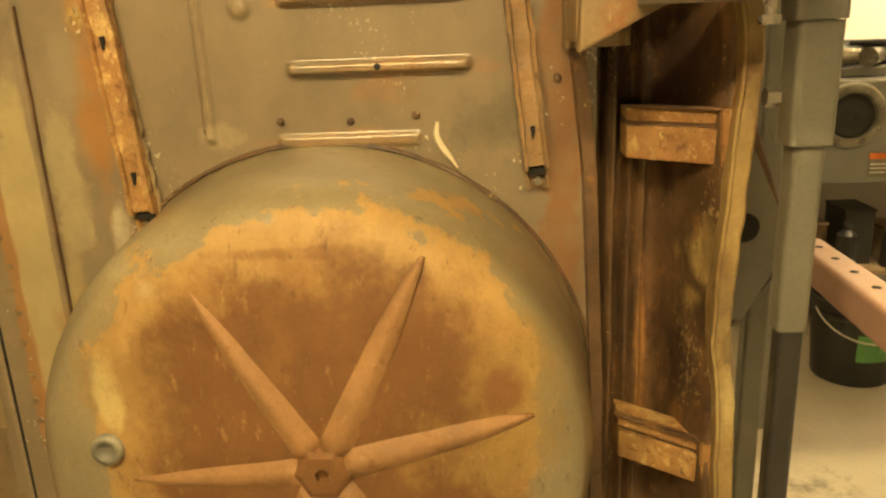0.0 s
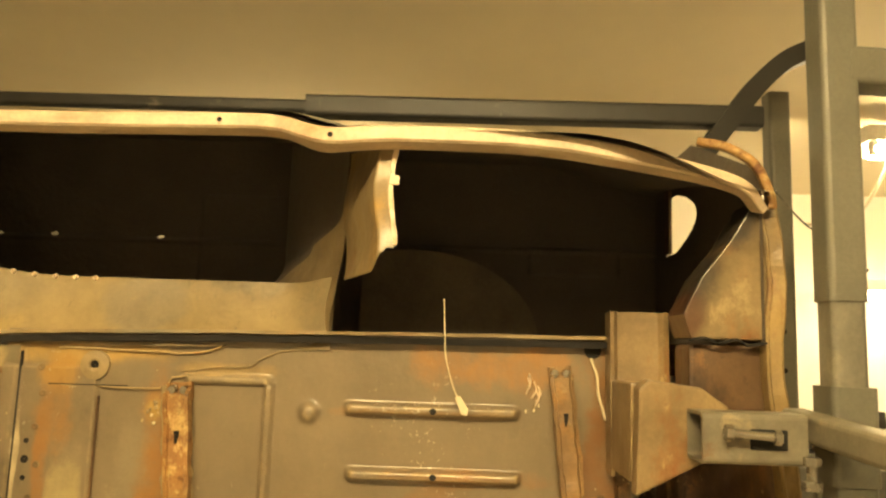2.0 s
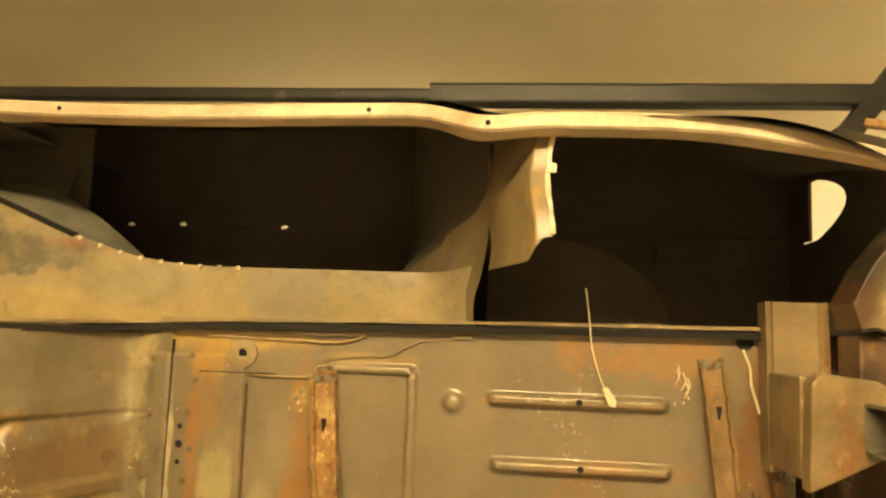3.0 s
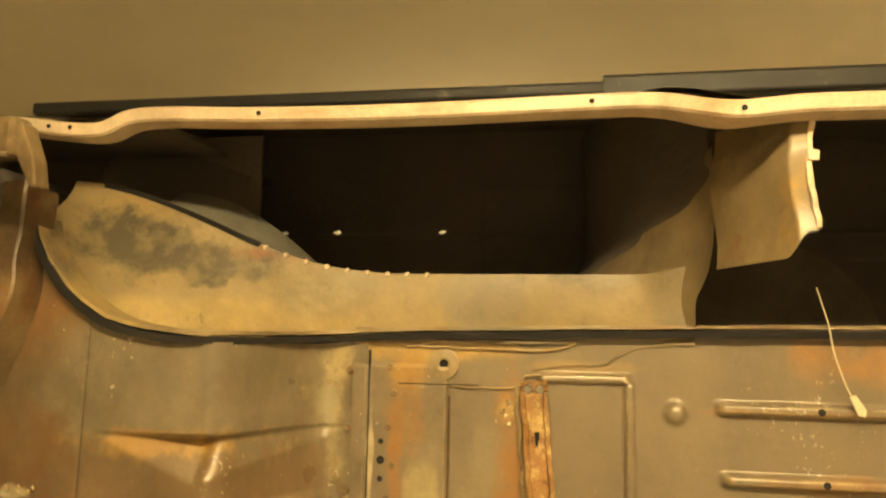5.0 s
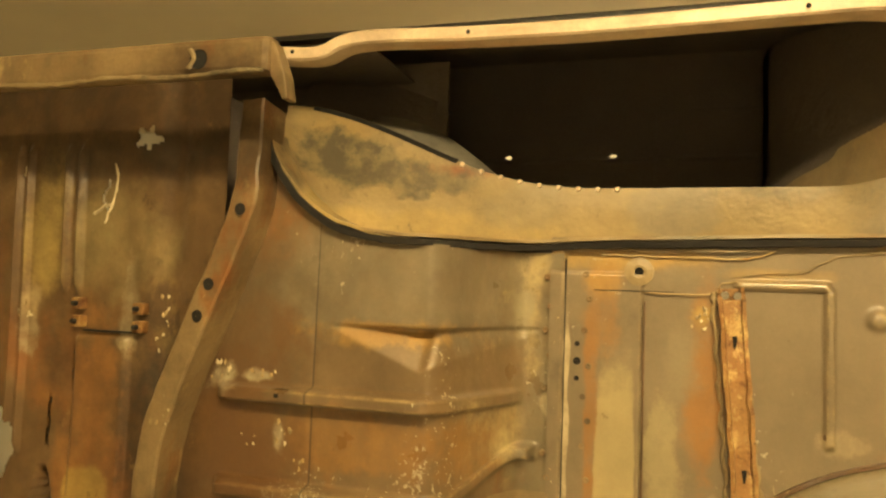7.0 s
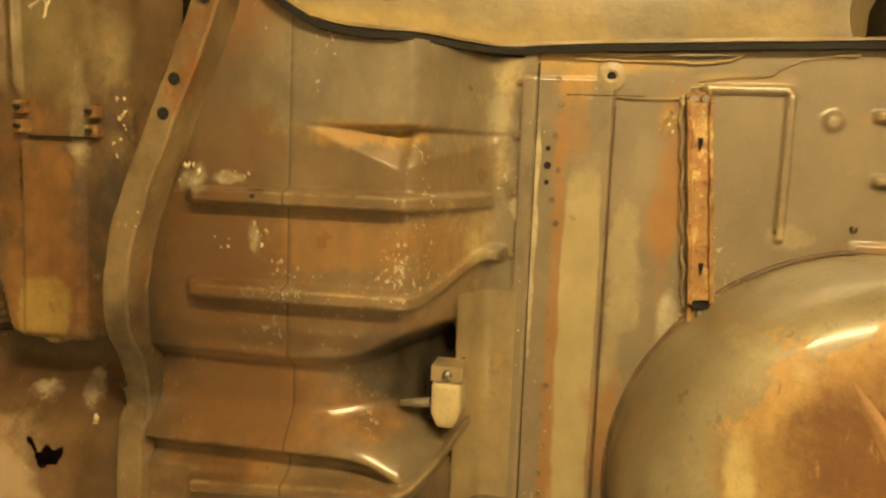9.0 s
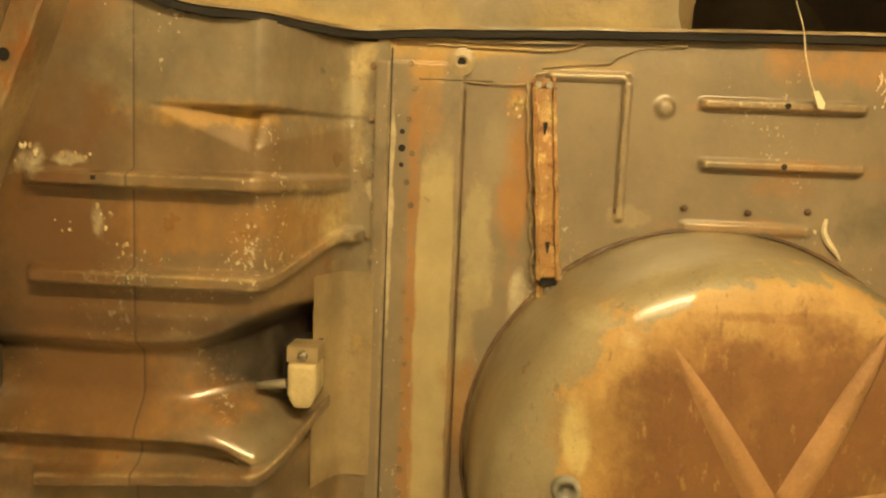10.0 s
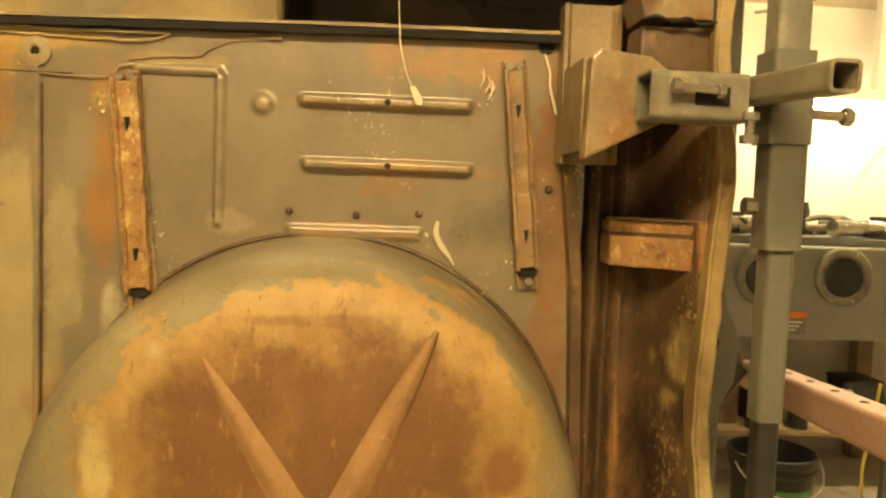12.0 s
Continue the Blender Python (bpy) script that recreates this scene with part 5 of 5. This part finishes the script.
part("mount_plate", sweep([(0.152, -0.030, 1.706), (0.152, -0.034, 1.60), (0.154, -0.034, 1.47)], [(-0.044, -0.03), (-0.044, 0.006), (-0.036, 0.008), (-0.030, 0.0), (0.030, 0.0), (0.036, 0.006), (0.042, 0.006), (0.042, -0.03)]), bracket_rust, stand, "upright rust-streaked channel plate")


def bolt(p, q, r, parent):
    """A bolt with a hexagon head at p and its shank to q."""
    p, q = Vector(p), Vector(q)
    ob = part("bolt", rod(p, q, r, None, 14), bolt_steel, parent, "zinc plated bolt")
    a = (q - p).normalized()
    part("head", rod(p - a * r * 1.3, p + a * 0.002, r * 1.9, None, 6), bolt_steel, ob)
    part("nut", rod(q - a * r * 1.6, q, r * 1.8, None, 6), bolt_steel, ob)


part("slot", box(0.232, 0.276, -0.2450, -0.240, 1.536, 1.560, 0.002), gap_black, stand, "dark slot in the clamp tube")
bolt((0.204, -0.257, 1.556), (0.262, -0.257, 1.552), 0.005, stand)
bolt((0.302, -0.245, 1.500), (0.302, -0.245, 1.53), 0.006, stand)
bolt((0.442, -0.212, 1.535), (0.380, -0.210, 1.537), 0.0065, stand)
bolt((0.318, -0.225, 1.415), (0.325, -0.225, 1.415), 0.006, stand)

# ---- loose things on the car ----
tag = empty("wire_tag", "pale paper tag on a bent wire", "tag")
part("wire", sweep(spline([(-0.137, 0.02, 1.72), (-0.134, -0.012, 1.67), (-0.131, -0.022, 1.63), (-0.120, -0.024, 1.59), (-0.112, -0.024, 1.572)], 6), round_section(0.0011, 6)), paper, tag, "thin pale wire")
part("paper", prism([(-0.116, 1.572), (-0.108, 1.575), (-0.096, 1.556), (-0.097, 1.546), (-0.106, 1.548)], -0.028, -0.024, 0.001), paper, tag, "folded paper tag")
part("drip", sweep(spline([(0.088, -0.003, 1.636), (0.097, -0.004, 1.61), (0.099, -0.004, 1.585), (0.106, -0.004, 1.56), (0.110, -0.004, 1.545)], 5), round_section(0.0022, 6)), paper, car, "pale sealer drip")
part("drip", sweep(spline([(-0.065, -0.004, 1.375), (-0.067, -0.005, 1.355), (-0.059, -0.006, 1.337), (-0.048, -0.008, 1.323), (-0.038, -0.008, 1.308)], 6), [(-0.0045, -0.001), (-0.003, 0.002), (0.002, 0.003), (0.0045, -0.001)], taper=lambda t: 0.15 + math.sin(math.pi * min(1, 0.15 + 0.8 * t))), paper, car, "pale sealer smear")

# ---- bench end of the room ----
def port(x, z, parent):
    """A glove port: dark ring with screws and a dark glove cuff inside."""
    ob = part("port_ring", lathe([(0.107, 1.489), (0.107, 1.472), (0.100, 1.466), (0.080, 1.466), (0.076, 1.474), (0.074, 1.486), (0.05, 1.4875), (0.0005, 1.4885)], (x, z), 48), dark_grey, parent, "grey glove port ring", True)
    part("cuff", lathe([(0.074, 1.486), (0.066, 1.476), (0.050, 1.484), (0.030, 1.478), (0.0005, 1.484)], (x + 0.006, z - 0.006), 24), plastic_black, ob, "slack black rubber cuff", True)
    for k in range(8):
        g = math.radians(45 * k + 20)
        part("screw", rod((x + 0.091 * math.cos(g), 1.468, z + 0.091 * math.sin(g)), (x + 0.091 * math.cos(g), 1.463, z + 0.091 * math.sin(g)), 0.005, None, 8), bolt_steel, ob)


cab = empty("blast_cabinet", "grey sheet metal blasting cabinet with two round glove ports", "machine", place=(1.45, 1.8, 0))
part("body", prism([(0.98, 0.945), (2.15, 0.945), (2.15, 1.287), (0.98, 1.287)], 1.49, 2.05, 0.008), cabinet_paint, cab)
part("hood", box(1.0, 2.13, 1.62, 2.04, 1.288, 1.32, 0.006), cabinet_paint, cab)
port(1.216, 1.176, cab)
port(1.513, 1.182, cab)
label = part("warning_label", box(1.292, 1.388, 1.4865, 1.489, 0.965, 1.050, 0), dark_grey, cab, "printed warning label")
part("stripe", box(1.292, 1.388, 1.4845, 1.4863, 1.026, 1.046, 0), orange_print, label, "orange stripe")
for k in range(3):
    part("text_bar", box(1.297, 1.372 - 0.012 * k, 1.4848, 1.4863, 1.006 - 0.014 * k, 1.012 - 0.014 * k, 0), white_print, label, "pale line of unreadable print")
for lx in (1.02, 2.10):
    for ly in (1.53, 2.0):
        part("leg", square_tube((lx, ly, 0.0), (lx, ly, 0.95), 0.04), cabinet_paint, cab)

bench = empty("workbench", "long wooden workbench against the wall", "workbench", place=(2.4, 2.7, 0))
part("top", box(0.9, 4.4, 2.35, 3.08, 0.88, 0.92, 0.004), wood, bench)
for lx in (1.0, 2.6, 4.2):
    for ly in (2.42, 3.0):
        part("leg", box(lx - 0.045, lx + 0.045, ly - 0.045, ly + 0.045, 0.0, 0.88, 0.004), wood, bench)
part("shelf", box(0.95, 4.3, 2.4, 3.05, 0.30, 0.32, 0.003), wood, bench)

rng = random.Random(4)


def tool(x, y, z, kind, turn):
    """A hand tool or small workshop part lying on a surface."""
    m = pose(x, y, z, 0, 0, turn)
    if kind == 0:
        ob = empty("grinder", "dark power grinder lying on the cabinet", "power tool", place=(x, y, z))
        part("body", rod(m @ Vector((-0.12, 0, 0.035)), m @ Vector((0.06, 0, 0.035)), 0.028, 0.034, 14), plastic_black, ob)
        part("head", rod(m @ Vector((0.06, 0, 0.035)), m @ Vector((0.11, 0, 0.04)), 0.034, 0.026, 14), bolt_steel, ob)
        part("disc", rod(m @ Vector((0.09, 0, 0.004)), m @ Vector((0.09, 0, 0.010)), 0.055, None, 20), dark_steel, ob)
    elif kind == 1:
        ob = empty("spray_can", "small dark spray can with a pale label", "can", place=(x, y, z))
        part("body", rod((x, y, z), (x, y, z + 0.10), 0.032, None, 18), plastic_black, ob)
        part("label", rod((x, y, z + 0.02), (x, y, z + 0.07), 0.0325, None, 18), white_print, ob)
        part("cap", rod((x, y, z + 0.10), (x, y, z + 0.135), 0.030, 0.024, 18), plastic_black, ob)
    elif kind == 2:
        ob = empty("wrench", "steel wrench lying among the tools", "wrench", place=(x, y, z))
        part("shaft", rod(m @ Vector((-0.10, 0, 0.012)), m @ Vector((0.10, 0, 0.012)), 0.009, 0.007, 10), bolt_steel, ob)
        part("jaw", rod(m @ Vector((0.10, 0, 0.003)), m @ Vector((0.10, 0, 0.022)), 0.022, None, 10), bolt_steel, ob)
    elif kind == 3:
        ob = empty("tool_box", "small dark plastic tool case", "box", place=(x, y, z))
        part("body", box(-0.09, 0.09, -0.06, 0.06, 0, 0.065, 0.008, m), plastic_black, ob)
        part("lid", box(-0.092, 0.092, -0.062, 0.062, 0.066, 0.085, 0.006, m), dark_steel, ob)
    elif kind == 5:
        ob = empty("air_tool", "bright metal air tool lying on the cabinet", "air tool", place=(x, y, z))
        part("barrel", rod(m @ Vector((-0.09, 0, 0.034)), m @ Vector((0.07, 0, 0.034)), 0.032, 0.026, 16), bolt_steel, ob)
        part("nose", rod(m @ Vector((0.07, 0, 0.034)), m @ Vector((0.13, 0, 0.036)), 0.016, 0.012, 12), dark_steel, ob)
        part("grip", rod(m @ Vector((-0.05, 0, 0.034)), m @ Vector((-0.09, 0.13, 0.022)), 0.019, 0.021, 12), galvanised, ob)
    else:
        ob = empty("hose_coil", "bent pale hose lying over the tools", "hose", place=(x, y, z))
        part("hose", sweep(spline([m @ Vector(p) for p in ((-0.12, 0, 0.02), (-0.04, 0.03, 0.06), (0.05, 0.0, 0.075), (0.12, -0.03, 0.03), (0.16, 0, 0.012))], 6), round_section(0.011, 8)), galvanised, ob, "", True)


for x, y, kind, turn in ((1.10, 1.72, 2, 20), (1.18, 1.85, 3, 10), (1.30, 1.74, 0, 35), (1.42, 1.80, 3, -15), (1.50, 1.70, 2, 70), (1.58, 1.78, 4, 10), (1.68, 1.72, 0, -30), (1.80, 1.80, 2, 40),
                         (1.90, 1.75, 3, 5), (1.15, 1.95, 4, 60), (1.38, 1.96, 2, -40), (1.60, 1.95, 1, 0), (1.06, 1.92, 1, 0), (1.76, 1.95, 4, 30), (2.0, 1.9, 0, 80)):
    tool(x, y, 1.3215, kind, turn)
for x, y, turn in ((1.24, 1.68, -20), (1.36, 1.66, 50), (1.47, 1.90, -60), (1.64, 1.66, 15), (1.72, 1.84, 80), (1.84, 1.68, -35), (1.12, 1.66, 70)):
    tool(x, y, 1.3215, 5, turn)
for k in range(14):
    tool(1.0 + 0.22 * k + rng.uniform(-0.05, 0.05), 2.6 + rng.uniform(-0.1, 0.25), 0.9215, rng.choice((0, 1, 2, 3, 4)), rng.uniform(0, 180))
for k, (x, w, h) in enumerate(((1.12, 0.16, 0.20), (1.35, 0.14, 0.26), (1.60, 0.22, 0.16), (1.88, 0.18, 0.22))):
    crate = empty("storage_box", "dusty box on the low shelf of the bench", "box", place=(x + 0.45, 2.62, 0.3205))
    part("body", box(x + 0.45 - w / 2, x + 0.45 + w / 2, 2.51, 2.73, 0.3205, 0.3205 + h, 0.004), (dark_rust, plastic_black, paper, dark_steel)[k], crate)
    part("lid", box(x + 0.446 - w / 2, x + 0.454 + w / 2, 2.506, 2.734, 0.321 + h, 0.335 + h, 0.003), (wood, dark_steel, wood, plastic_black)[k], crate)
for x, y, tall, shade in ((1.72, 2.46, 0.22, dark_steel), (1.95, 2.48, 0.22, plastic_black), (2.18, 2.45, 0.24, pink_paint)):
    jug = empty("bottle", "plastic bottle on the low shelf of the bench", "bottle", place=(x, y, 0.3205))
    part("body", rod((x, y, 0.3205), (x, y, 0.3205 + tall * 0.75), 0.050, 0.046, 20), shade, jug)
    part("neck", rod((x, y, 0.3205 + tall * 0.75), (x, y, 0.3205 + tall * 0.88), 0.046, 0.018, 20), shade, jug)
    part("cap", rod((x, y, 0.3205 + tall * 0.88), (x, y, 0.3205 + tall), 0.020, None, 16), plastic_black, jug)


def bucket_at(x, y, label):
    """A plastic bucket with rim bands, inside, handle and a print."""
    ob = empty("bucket", label, "bucket", place=(x, y, 0))
    bm = bmesh.new()
    rings = []
    for r, z in ((0.0005, 0.0), (0.150, 0.0), (0.154, 0.01), (0.172, 0.29), (0.182, 0.295), (0.182, 0.31), (0.174, 0.315), (0.176, 0.335), (0.188, 0.34), (0.188, 0.365), (0.176, 0.37), (0.166, 0.30), (0.146, 0.02), (0.0005, 0.02)):
        rings.append([bm.verts.new((x + r * math.cos(2 * math.pi * k / 48), y + r * math.sin(2 * math.pi * k / 48), z)) for k in range(48)])
    for a, b in zip(rings, rings[1:]):
        for k in range(48):
            bm.faces.new((a[k], a[(k + 1) % 48], b[(k + 1) % 48], b[k]))
    part("body", bm, plastic_black, ob)
    arc = [(x + 0.19 * math.cos(radians(a)), y - 0.05 - 0.16 * math.sin(radians(a)), 0.33 - 0.11 * math.sin(radians(a))) for a in range(0, 181, 12)]
    part("handle", sweep(arc, round_section(0.004, 6), up=(0, 0, 1)), cord_white, ob, "wire handle")
    bm = bmesh.new()
    lows, tops = [], []
    for a in range(250, 321, 5):
        g = radians(a)
        lows.append(bm.verts.new((x + 0.1655 * math.cos(g), y + 0.1655 * math.sin(g), 0.12)))
        tops.append(bm.verts.new((x + 0.1735 * math.cos(g), y + 0.1735 * math.sin(g), 0.24)))
    for k in range(len(lows) - 1):
        bm.faces.new((lows[k], lows[k + 1], tops[k + 1], tops[k]))
    part("print", bm, green_sticker, ob, "green printed band")


bucket_at(1.56, 1.98, "black plastic bucket with a wire handle on the floor")
tube_light("bench_light", (2.5, 2.85, 2.0), "white under-shelf fitting with lit tubes over the bench", bench_glow)
cord = empty("power_cord", "white power cord hanging from the ceiling lamp", "cord", place=(1.44, 1.6, 2.4))
part("cord", sweep(spline([(1.52, 1.62, 2.47), (1.47, 1.60, 2.36), (1.38, 1.58, 2.22), (1.30, 1.60, 2.17), (1.20, 1.66, 2.16)], 8), round_section(0.007, 8)), cord_white, cord, "", True)
cord = empty("yellow_cord", "yellow cord hanging beside the bench", "cord", place=(1.9, 1.45, 0.7))
part("cord", sweep(spline([(1.66, 1.44, 0.80), (1.62, 1.42, 0.62), (1.60, 1.42, 0.45), (1.63, 1.42, 0.25), (1.70, 1.42, 0.02)], 8), round_section(0.006, 8)), cord_yellow, cord, "", True)
hose = empty("air_hose", "pale hose drooping behind the stand", "hose", place=(2.1, 2.4, 1.6))
part("hose", sweep(spline([(2.9, 2.85, 2.03), (2.5, 2.6, 1.86), (2.2, 2.4, 1.70), (1.95, 2.2, 1.45), (1.75, 2.0, 1.334)], 8), round_section(0.012, 8)), cord_white, hose, "", True)
part("loose_wire", sweep([(0.478 + 0.012 * a, 0.245 + 0.03 * math.sin(0.9 * a), 1.96 - 0.012 * a + 0.02 * math.sin(a)) for a in np.linspace(0, 14, 60)], round_section(0.002, 6), up=(0, 1, 0)), dark_steel, stand, "thin loose wire")
